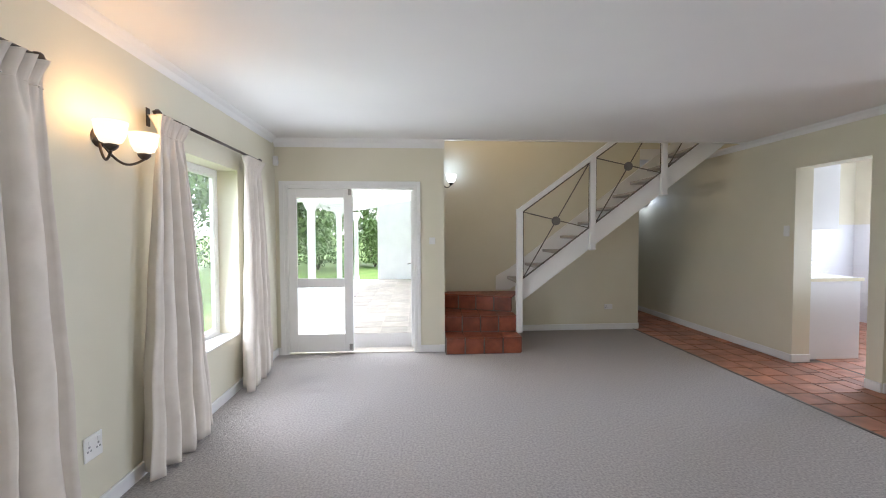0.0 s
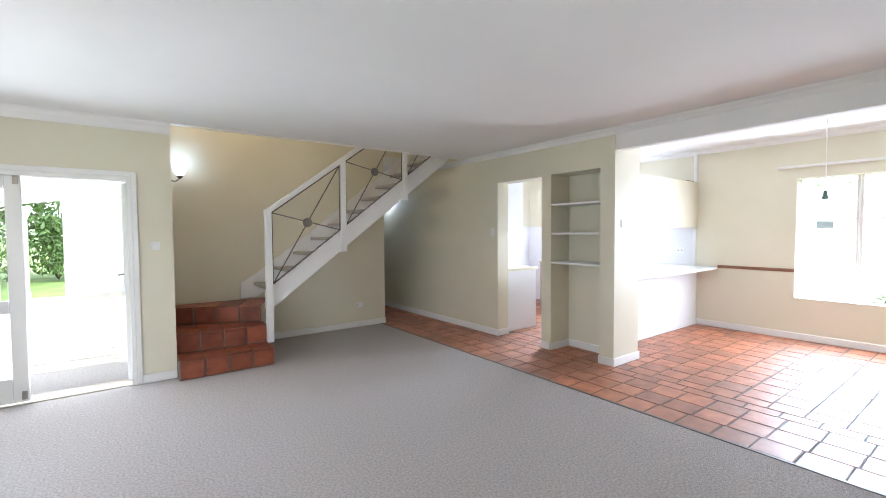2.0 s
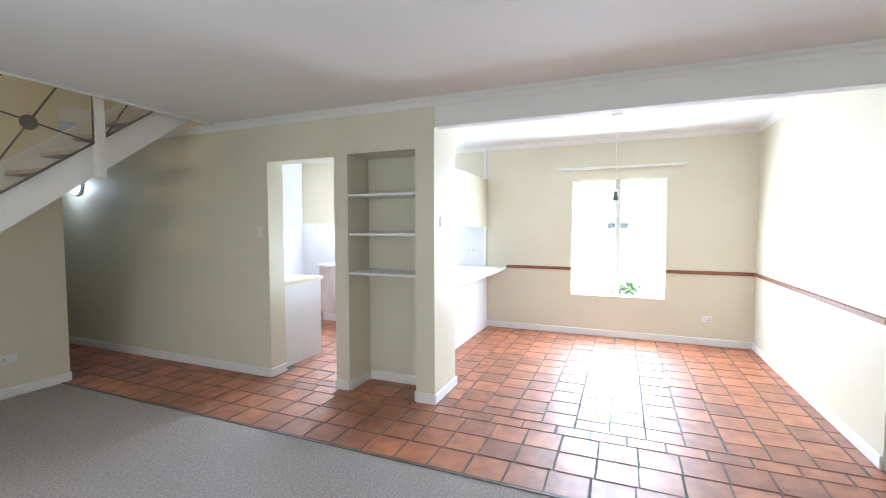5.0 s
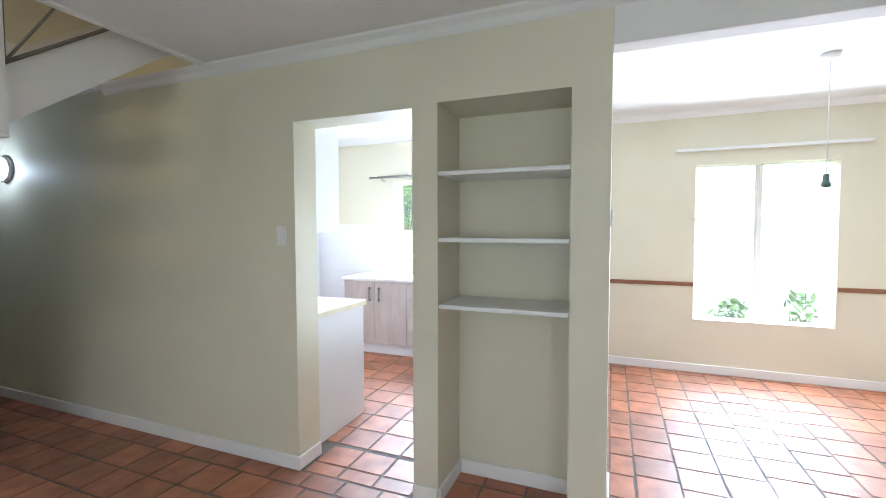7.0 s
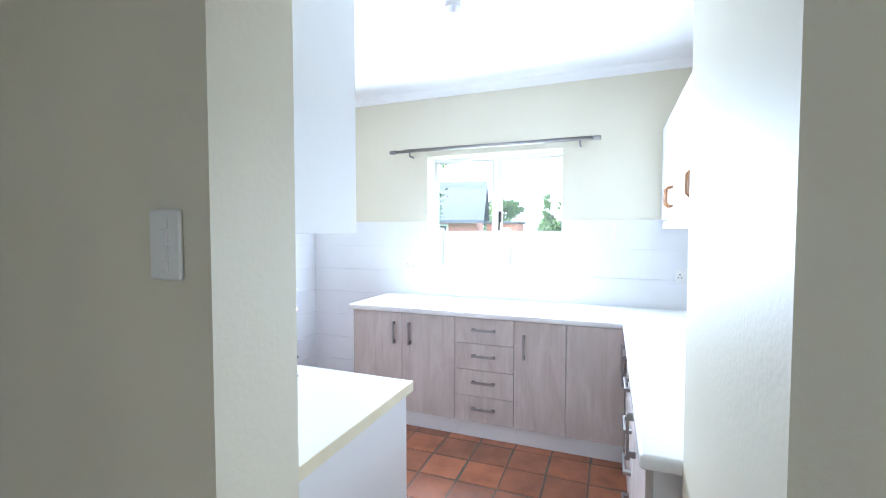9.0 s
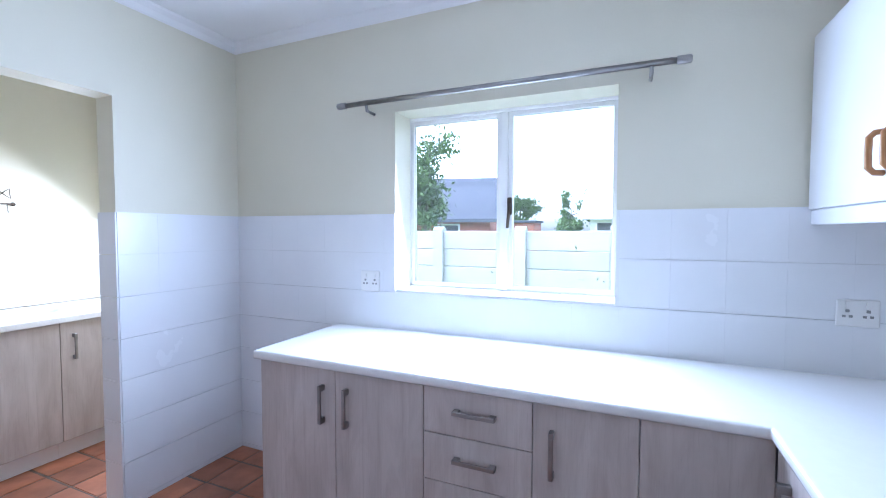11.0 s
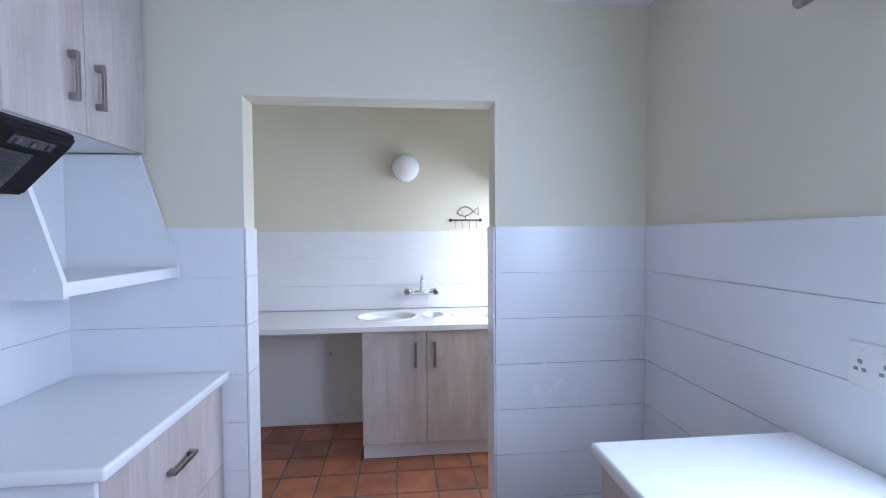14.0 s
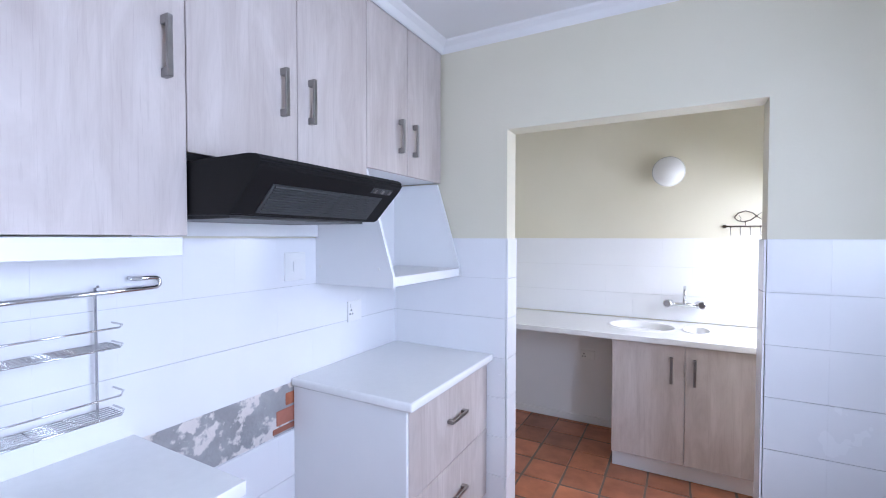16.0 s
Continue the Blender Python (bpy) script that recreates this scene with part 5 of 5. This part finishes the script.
structure("wall_utility_dado", box(KX, VY - 0.006, 0, EX - 0.008, VY + 0.001, 0.856), M_CEIL, "white painted wall below the utility worktop")
baseboard(KX, VY - 0.018, 6.15, VY - 0.006, 0.06)
solo("sink_worktop", sink_top(), M_TOP, (6.3, 7.6, 0.857), "white moulded worktop with three sink bowls", "sink")
tap = thing("wall_tap", (6.57, VY - 0.01, 1.03), "chrome wall-mounted kitchen mixer tap", "tap")
part("body", tube([(6.47, VY - 0.05, 1.03), (6.67, VY - 0.05, 1.03)], 0.016, 10), M_CHROME, tap)
part("spout", tube([(6.57, VY - 0.05, 1.04), (6.57, VY - 0.05, 1.12), (6.57, VY - 0.09, 1.16), (6.57, VY - 0.16, 1.17), (6.57, VY - 0.21, 1.14), (6.57, VY - 0.215, 1.10)], 0.010, 10), M_CHROME, tap)
for x in (6.46, 6.68):
    hd = lathe([(0.022, -0.03), (0.03, -0.025), (0.03, 0.0), (0.02, 0.012), (0.008, 0.016)], (x, VY - 0.065, 1.035), 12, "y")
    part("knob", hd, M_CHROME, tap)
    part("wall_flange", lathe([(0.028, 0), (0.026, -0.012), (0.012, -0.018), (0.012, -0.05)], (x + (0.02 if x < 6.5 else -0.02), VY - 0.008, 1.03), 14, "y"), M_CHROME, tap)
ul = thing("globe_lamp", (6.455, VY, 2.0), "white opal glass wall lamp in the utility room", "wall lamp")
part("base", lathe([(0.06, 0), (0.06, -0.02), (0.05, -0.03), (0.02, -0.03)], (6.455, VY, 2.0), 18, "y"), M_PLAST, ul)
part("globe", lathe([(0.05, -0.028), (0.095, -0.05), (0.11, -0.085), (0.10, -0.12), (0.065, -0.15), (0.01, -0.16)], (6.455, VY, 2.0), 24, "y"), M_OPAL, ul)
hk = thing("hook_rail", (6.92, VY, 1.59), "dark wire hook rail with a fish ornament", "hook rail")
part("rail", tube([(6.81, VY - 0.02, 1.598), (7.05, VY - 0.02, 1.598)], 0.005, 6), M_IRON, hk)
for x in (6.81, 7.05):
    part("end_knob", lathe([(0.005, 0), (0.013, -0.004), (0.013, -0.016), (0.005, -0.022)], (x, VY, 1.598), 10, "y"), M_IRON, hk)
for i in range(4):
    x = 6.845 + 0.057 * i
    part("hook", tube([(x, VY - 0.02, 1.598), (x, VY - 0.022, 1.55), (x, VY - 0.035, 1.535), (x, VY - 0.048, 1.548)], 0.003, 5), M_CHROME, hk)
fish = [(6.865, 1.66), (6.89, 1.69), (6.93, 1.705), (6.97, 1.69), (6.995, 1.665), (7.035, 1.635), (7.03, 1.70), (6.99, 1.665), (6.96, 1.64), (6.92, 1.628), (6.885, 1.638), (6.865, 1.66)]
fb = tube([(x, VY - 0.018, z) for x, z in fish], 0.0035, 5)
add_tube(fb, [(6.89, VY - 0.018, 1.68), (6.905, VY - 0.018, 1.655), (6.90, VY - 0.018, 1.632)], 0.002, 4)
add_tube(fb, [(6.93, VY - 0.018, 1.628), (6.93, VY - 0.018, 1.598)], 0.0025, 4)
part("fish_ornament", fb, M_IRON, hk)
blue = shader("blue_plastic", (0.03, 0.12, 0.42), (0.02, 0.09, 0.33), 0.35)
lime = shader("yellow_green_liquid", (0.55, 0.62, 0.10), (0.45, 0.52, 0.06), 0.2)
for y, mt, body, hgt in ((7.55, lime, "washing-up liquid bottle, yellow-green, on the window sill", 0.17), (7.63, blue, "white and blue cleaner bottle on the window sill", 0.20)):
    bt = thing("bottle", (7.66, y, 1.112), body, "bottle", "bottles on the utility sill")
    part("body", lathe([(0.03, 0), (0.034, 0.01), (0.034, hgt * 0.6), (0.026, hgt * 0.78), (0.012, hgt * 0.86), (0.012, hgt * 0.9)], (7.66, y, 1.112), 14), mt if mt is lime else M_PLAST, bt)
    part("cap", lathe([(0.014, hgt * 0.9), (0.014, hgt), (0.008, hgt * 1.05)], (7.66, y, 1.112), 12), M_PLAST, bt, "white cap")
    part("wrapper", lathe([(0.0352, hgt * 0.2), (0.0352, hgt * 0.55)], (7.66, y, 1.112), 14), mt, bt)


# ---------------------------------------------------------------- outside
ground = structure("ground", box(-400, -400, -0.35, 400, 400, -0.16), M_GRASS, "lawn reaching away round the house", "ground")


def leafy_tree(base, height, spread, seed, label, leaves=1500, size=0.16, group="garden trees"):
    rng = random.Random(seed)
    tr_ = thing("tree", base, label, "tree", group)
    bx, by, bz = base
    trunk = bmesh.new()
    tops = []
    lean = (rng.uniform(-0.3, 0.3), rng.uniform(-0.3, 0.3))
    spine = [(bx + lean[0] * u * u * height * 0.3 + 0.05 * math.sin(5 * u), by + lean[1] * u * u * height * 0.3, bz + u * height * 0.72) for u in [i / 8 for i in range(9)]]
    add_tube(trunk, spine, [0.05 * height * (1 - 0.75 * i / 8) * 0.6 for i in range(9)], 9)
    for k in range(9):
        s = spine[rng.randint(3, 8)]
        a = rng.uniform(0, 2 * math.pi)
        r = spread * rng.uniform(0.5, 0.95)
        e = (s[0] + math.cos(a) * r, s[1] + math.sin(a) * r, s[2] + height * rng.uniform(0.02, 0.28))
        m = ((s[0] + e[0]) / 2, (s[1] + e[1]) / 2, (s[2] + e[2]) / 2 + 0.1)
        add_tube(trunk, [s, m, e], [0.012 * height, 0.008 * height, 0.003 * height], 6)
        tops += [e, m]
    tops.append(spine[-1])
    part("trunk", trunk, M_BARK, tr_)
    verts, faces = [], []
    clumps = [(Vector(rng.choice(tops)) + Vector((rng.gauss(0, 0.22), rng.gauss(0, 0.22), rng.gauss(0, 0.18))) * spread, rng.uniform(0.16, 0.34) * spread) for _ in range(34)]
    for i in range(leaves):
        c, r = clumps[i % len(clumps)]
        p = c + Vector((rng.gauss(0, 1), rng.gauss(0, 1), rng.gauss(0, 0.8))) * r * 0.6
        q = Euler((rng.uniform(-1.2, 1.2), rng.uniform(-1.2, 1.2), rng.uniform(0, 6.3))).to_matrix()
        s = size * rng.uniform(0.6, 1.3)
        k = len(verts)
        for u, v, w in ((-1, 0, 0), (0, -0.45, 0.08), (1, 0, 0), (0, 0.45, 0.08)):
            verts.append(p + q @ Vector((u * s, v * s, w * s)))
        faces.append((k, k + 1, k + 2, k + 3))
    me = bpy.data.meshes.new("crown")
    me.from_pydata([v - Vector(base) for v in verts], [], faces)
    me.materials.append(M_LEAF)
    cr = new("crown", me)
    cr.parent = tr_
    return tr_


# garden west and north
for i, (x, y, h, s) in enumerate(((-7.5, 9.5, 6, 2.6), (-4.6, 15.5, 6.5, 2.8), (-9.5, 15, 7, 3.0), (-6.5, 22, 7, 3.2), (-11, 23, 8, 3.5), (-2.4, 22.5, 6.5, 3.0), (-13.5, 10.5, 7, 3.2), (-3.6, 11.4, 5, 1.6), (1.5, 25, 7, 3.2), (-12, 5, 7, 3.0), (-16, 16, 8, 3.6))):
    leafy_tree((x, y, -0.16), h, s, 20 + i, "broad green garden tree on the lawn", 6000, 0.12)


def bush(base, r, h, seed, label, leaves=900, size=0.1):
    rng = random.Random(seed)
    b_ = thing("shrub", base, label, "shrub", "garden shrubs")
    stem = bmesh.new()
    for k in range(6):
        a = k * 1.05
        add_tube(stem, [(base[0], base[1], base[2]), (base[0] + math.cos(a) * r * 0.4, base[1] + math.sin(a) * r * 0.4, base[2] + h * 0.6)], [0.02, 0.008], 5)
    part("stems", stem, M_BARK, b_)
    verts, faces = [], []
    for i in range(leaves):
        a, u = rng.uniform(0, 6.3), rng.random()
        rr = r * math.sqrt(rng.random()) * (1.15 - 0.5 * u) * (0.8 + 0.3 * math.sin(3 * a + seed))
        p = Vector((math.cos(a) * rr, math.sin(a) * rr, h * (0.1 + 0.9 * u)))
        q = Euler((rng.uniform(-1.2, 1.2), rng.uniform(-1.2, 1.2), rng.uniform(0, 6.3))).to_matrix()
        s = size * rng.uniform(0.6, 1.3)
        k = len(verts)
        for x, y, z in ((-1, 0, 0), (0, -0.4, 0.08), (1, 0, 0), (0, 0.4, 0.08)):
            verts.append(p + q @ Vector((x * s, y * s, z * s)))
        faces.append((k, k + 1, k + 2, k + 3))
    me = bpy.data.meshes.new("foliage")
    me.from_pydata(verts, [], faces)
    me.materials.append(M_LEAF)
    f = new("foliage", me)
    f.parent = b_


for i, (x, y, r, h) in enumerate(((-8.5, 7.0, 1.5, 2.0), (-9, 11.8, 1.6, 2.3), (-6.5, 18.5, 1.8, 2.4), (-3.5, 19, 1.6, 2.4), (-10, 19.5, 2.0, 2.6), (-1.2, 20.5, 1.5, 2.2), (-12, 13, 2, 2.6), (-5.2, 25, 2, 3))):
    bush((x, y, -0.16), r, h, 50 + i, "dense green shrub at the lawn edge", 2400, 0.09)
bush((9.3, 1.2, -0.16), 0.35, 0.65, 71, "bright green shrub below the dining window", 220, 0.07)
bush((9.3, 0.46, -0.16), 0.25, 0.8, 72, "straggly green shrub by the fence", 110, 0.07)
bush((10.5, 5.35, -0.16), 0.35, 1.3, 73, "thin climbing shrub against the fence", 14, 0.022)
bush((10.6, 4.5, -0.16), 0.4, 1.4, 74, "thin climbing shrub against the fence", 14, 0.022)

# veranda
ver = structure("veranda_floor", box(-1.45, LY + 0.22, -0.16, 0.95, 13.4, -0.008), M_PAVE, "mortar bed of the veranda paving", "floor")
pm = tile_mesh(0.385, 0.385, "paver", M_PAVE, 0.03)
for i in range(6):
    for j in range(20):
        o = new("paver", pm)
        o.parent = ver
        o.location = (-1.25 + 0.4 * i + random.uniform(-0.003, 0.003), LY + 0.43 + 0.4 * j, -0.002 + random.uniform(-0.003, 0.001))
        o.rotation_euler = (0, 0, random.uniform(-0.01, 0.01))
structure("wall_veranda", cells("y", LY + 0.22, 13.4, 0.70, 0.85, -0.1, 2.7), M_RENDER, "pale rendered veranda wall")
structure("wall_veranda_end", cells("x", -0.47, 0.85, 13.4, 13.55, -0.1, 2.7), M_RENDER, "pale rendered wall at the veranda end")
vr = structure("veranda_roof", prism([(-1.75, 2.08), (0.85, 2.46), (0.85, 2.52), (-1.75, 2.14)], "y", LY + 0.22, 13.6), M_SHEET, "white translucent veranda roof", "roof")
for j in range(13):
    y = LY + 0.55 + 0.65 * j
    part("rafter", prism([(-1.72, 2.02), (0.70, 2.375), (0.70, 2.435), (-1.72, 2.08)], "y", y - 0.025, y + 0.025), M_WHITE, vr)
for y in (8.0, 10.9, 14.0):
    po = thing("veranda_post", (-1.2, y, -0.05), "slim white timber veranda post with a capital", "post", "veranda posts")
    part("shaft", box(-1.26, y - 0.06, -0.16, -1.14, y + 0.06, 2.0, 0.01), M_WHITE, po)
    part("capital", prism([(-1.27, 1.82), (-1.13, 1.82), (-1.06, 1.98), (-1.06, 2.08), (-1.34, 2.08), (-1.34, 1.98)], "y", y - 0.07, y + 0.07), M_WHITE, po)
    part("foot", box(-1.28, y - 0.08, -0.16, -1.12, y + 0.08, 0.06, 0.008), M_WHITE, po)

# fence east of the house
fence = thing("precast_fence", (11.0, 5.0, -0.16), "pale precast concrete panel garden fence", "fence")
FX = 11.0
py = [5.38 + 1.14 * k for k in range(-9, 9)]
for y in py:
    part("fence_post", prism([(FX - 0.07, -0.16), (FX + 0.07, -0.16), (FX + 0.07, 1.44), (FX, 1.48), (FX - 0.07, 1.44)], "y", y - 0.07, y + 0.07), M_CONC, fence)
for y in py[:-1]:
    for z0, z1 in ((-0.16, 0.20), (0.206, 0.44), (0.446, 0.686), (0.692, 0.934), (0.94, 1.168), (1.174, 1.42)):
        part("fence_panel", box(FX - 0.025, y + 0.07, z0, FX + 0.025, y + 1.07, z1, 0.008), M_CONC, fence)


M_PALE = shader("pale_sheet_roof", (0.62, 0.63, 0.63), (0.55, 0.56, 0.57), 0.6, scale=2, fine=40, bump=0.2)


def house(name, x0, y0, x1, y1, eave, ridge, wall_mat, label, wins, gable=True, roof_mat=None):
    roof_mat = roof_mat or M_SLATE
    h = thing("house", ((x0 + x1) / 2, (y0 + y1) / 2, -0.16), label, "house")
    if gable:
        m = (y0 + y1) / 2
        part("wall", prism([(y0, -0.16), (y1, -0.16), (y1, eave), (m, ridge - 0.1), (y0, eave)], "x", x0, x1), wall_mat, h)
        rf = part("roof", prism([(y0 - 0.4, eave - 0.12), (m, ridge), (y1 + 0.4, eave - 0.12), (y1 + 0.4, eave), (m, ridge + 0.14), (y0 - 0.4, eave)], "x", x0 - 0.35, x1 + 0.35), roof_mat, h)
    else:
        m = (x0 + x1) / 2
        part("wall", box(x0, y0, -0.16, x1, y1, eave), wall_mat, h)
        rf = part("roof", prism([(x0 - 0.5, eave - 0.1), (m, ridge), (x1 + 0.5, eave - 0.1), (x1 + 0.5, eave + 0.02), (m, ridge + 0.14), (x0 - 0.5, eave + 0.02)], "y", y0 - 0.4, y1 + 0.4), roof_mat, h)
        n = 9
        for k in range(n):
            u0 = k / n
            xa, za = x0 - 0.5 + (m - x0 + 0.5) * u0, eave + 0.02 + (ridge + 0.12 - eave) * u0
            part("tile_course", prism([(xa, za), (xa, za + 0.04), (xa + (m - x0 + 0.5) / n, za + 0.045 + (ridge + 0.12 - eave) / n), (xa + (m - x0 + 0.5) / n, za + (ridge + 0.12 - eave) / n)], "y", y0 - 0.4, y1 + 0.4), roof_mat, rf)
    for wy, wz, ww, wh in wins:
        w = part("window", box(x0 - 0.04, wy, wz, x0 + 0.02, wy + ww, wz + wh, 0.01), M_WHITE, h)
        part("pane", box(x0 - 0.05, wy + 0.08, wz + 0.08, x0 - 0.038, wy + ww - 0.08, wz + wh - 0.08), M_DARK, w)
    return h


far_house = house("house", 23.5, 10.55, 30, 15.85, 1.9, 4.0, M_BRICK, "brick house with a steep grey tiled roof", [(11.9, 0.9, 1.2, 0.85)], False)
far_house.rotation_euler = (0, 0, radians(13))
annex = thing("outbuilding", (25.2, 8.7, -0.16), "low brick outbuilding beside the tiled house", "outbuilding")
part("wall", box(24.4, 7.95, -0.16, 26.0, 9.42, 1.78), M_BRICK, annex)
part("roof", box(24.25, 7.85, 1.782, 26.1, 9.46, 1.88, 0.01), M_SLATE, annex)
house("house", 24.0, -3.0, 30, 5.6, 1.98, 3.2, M_RENDER, "low pale rendered house with a shallow grey roof", [(4.7, 1.36, 0.7, 0.46), (0.9, 1.25, 1.1, 0.45)], False, M_PALE)
for i, (x, y, h, s) in enumerate(((14.2, 8.35, 3.3, 0.95), (40, 12.4, 4.4, 1.3), (41, 13.9, 4.3, 1.3), (40, 8.3, 4.4, 1.0), (40, 6.2, 5.2, 1.4))):
    leafy_tree((x, y, -0.16), h, s, 90 + i, "green tree beyond the garden fence", 7000 if i == 0 else 3000, 0.06 if i == 0 else 0.15)

# ---------------------------------------------------------------- wall tiles
WT, HT = 0.2, 0.2125
TOPZ = 1.513


def wall_tiles(run, plane, out, a0, a1, z0, z1, parent, skip=(), start=None, cache={}):
    """Glazed tiles on a wall, hung from the top course down; skip holds (a0, a1, z0, z1) left bare."""
    s = start if start is not None else a0
    k = 0
    a = s
    while a < a1 - 0.01:
        b = min(a + WT, a1)
        z = z1
        while z > z0 + 0.02:
            zl = max(z - HT, z0)
            lo, hi = a, b
            zl2, zh2 = zl, z
            drop = False
            for h in skip:
                if lo < h[1] - 0.004 and hi > h[0] + 0.004 and zl2 < h[3] - 0.004 and zh2 > h[2] + 0.004:
                    if zl2 < h[2] - 0.02:
                        zh2 = h[2]
                    elif lo < h[0] - 0.02:
                        hi = h[0]
                    elif hi > h[1] + 0.02:
                        lo = h[1]
                    else:
                        drop = True
            w, hh = round(hi - lo - 0.0002, 4), round(zh2 - zl2 - 0.0028, 4)
            if not drop and w > 0.01 and hh > 0.01:
                key = (run, out, w, hh)
                if key not in cache:
                    bm = bmesh.new()
                    if run == "y":
                        add_box(bm, min(0, out * 0.007), -w / 2, -hh / 2, max(0, out * 0.007), w / 2, hh / 2)
                    else:
                        add_box(bm, -w / 2, min(0, out * 0.007), -hh / 2, w / 2, max(0, out * 0.007), hh / 2)
                    cache[key] = mesh_of("wall_tile", bm, M_TILE)
                ob = new("wall_tile", cache[key])
                ob.parent = parent
                c, zc = (lo + hi) / 2, (zl2 + zh2) / 2
                j = random.uniform(0.0, 0.00012) * out
                ob.location = (plane + j, c, zc) if run == "y" else (c, plane + j, zc)
                ob.rotation_euler = (0, 0, 0) if run == "y" else (0, 0, 0)
            z -= HT
        a = b


def grout(name, run, plane, out, a0, a1, z0, z1, holes=()):
    t0, t1 = sorted((plane, plane + out * 0.003))
    structure(name, cells(run, a0, a1, t0, t1, z0, z1, holes), M_TGROUT, "pale grout bed of the wall tiles", "wall")


KW = (4.155, 5.27, 1.09, 2.06)
grout("tile_bed", "y", EX, -1, 3.14, UY, 0.0, TOPZ, [KW])
wall_tiles("y", EX - 0.003, -1, 3.14, UY, 0.0, TOPZ, wall_east, [KW])
grout("tile_bed", "x", UY, -1, KX, EX, 0.0, TOPZ, [(5.735, 6.843, -1, 2.1)])
wall_tiles("x", UY - 0.003, -1, 6.843, EX - 0.01, 0.0, TOPZ, wall_utility)
wall_tiles("x", UY - 0.003, -1, KX + 0.01, 5.735, 0.0, TOPZ, wall_utility)
wall_tiles("y", 6.843 - 0.003, -1, UY - 0.01, UY + 0.13, 0.0, TOPZ, wall_utility)
wall_tiles("y", 5.735 + 0.003, 1, UY - 0.01, UY + 0.13, 0.0, TOPZ, wall_utility)
grout("tile_bed", "y", KX, 1, 4.552, UY, 0.0, TOPZ, [(5.0, 5.83, 0.658, 0.8705)])
wall_tiles("y", KX + 0.003, 1, 4.554, UY, 0.0, TOPZ, wall_kitchen_west, [(5.0, 5.83, 0.658, 0.8705)], 4.554)
grout("tile_bed", "x", VY, -1, KX, EX, 0.90, TOPZ)
wall_tiles("x", VY - 0.003, -1, KX, EX, 0.90, TOPZ, wall_utility_back)
patch = box(KX - 0.001, 5.0, 0.658, KX + 0.0025, 5.83, 0.8705)
structure("plaster_patch", patch, M_PATCH, "bare broken plaster where tiles are missing", "wall")
pb = bpy.data.objects["plaster_patch"]
for y0, y1, z0, z1 in ((5.55, 5.74, 0.70, 0.765), (5.60, 5.82, 0.776, 0.83), (5.53, 5.68, 0.668, 0.692)):
    part("brick", box(KX + 0.001, y0, z0, KX + 0.006, y1, z1, 0.003), shader("orange_brick", (0.50, 0.17, 0.08), (0.36, 0.12, 0.06), 0.85, scale=30, fine=90, bump=0.6) if z0 > 0.77 else M_BRICK, pb)

# ---------------------------------------------------------------- floor tiles
bed = tile_bed("floor_lounge_tiles", 3.838, SY, NX, 9.1, "terracotta tiled strip along the niche wall")
lay_tiles(3.84, SY, NX, 8.2, bed, "y")
bed = tile_bed("floor_dining_tiles", NX, SY, EX, 2.66, "terracotta tiled dining floor")
lay_tiles(NX, SY, EX, 2.66, bed, "x", None, 2.52)
bed = tile_bed("floor_hatch_tiles", 5.03, 2.66, EX, 3.10, "terracotta tiled dining floor below the hatch")
lay_tiles(PIER_X + T, 2.66, EX, 3.08, bed)
bed = tile_bed("floor_niche_tiles", NX, 2.845, 5.03, 3.50, "terracotta tiled niche floor")
lay_tiles(NX, 2.85, 5.03, 3.50, bed)
bed = tile_bed("floor_kitchen_tiles", NX, 3.642, EX, UY, "terracotta tiled kitchen floor")
lay_tiles(NX, 3.656, KX, 4.40, bed, "", 6.705, 4.854)
lay_tiles(KX, 3.2, EX, UY, bed, "", 6.705, 4.854)
bed = tile_bed("floor_utility_tiles", KX, UY, EX, VY, "terracotta tiled utility floor")
lay_tiles(5.735, UY, 6.843, UY + 0.13, bed, "", 5.427, 7.40)
lay_tiles(KX, UY + 0.13, EX, VY, bed, "", 5.427, 7.40)
bed = tile_bed("floor_hall_tiles", 2.9, -2.2, 5.0, SY, "dark hall floor")
lay_tiles(3.93, SY - 0.6, 4.82, SY, bed)
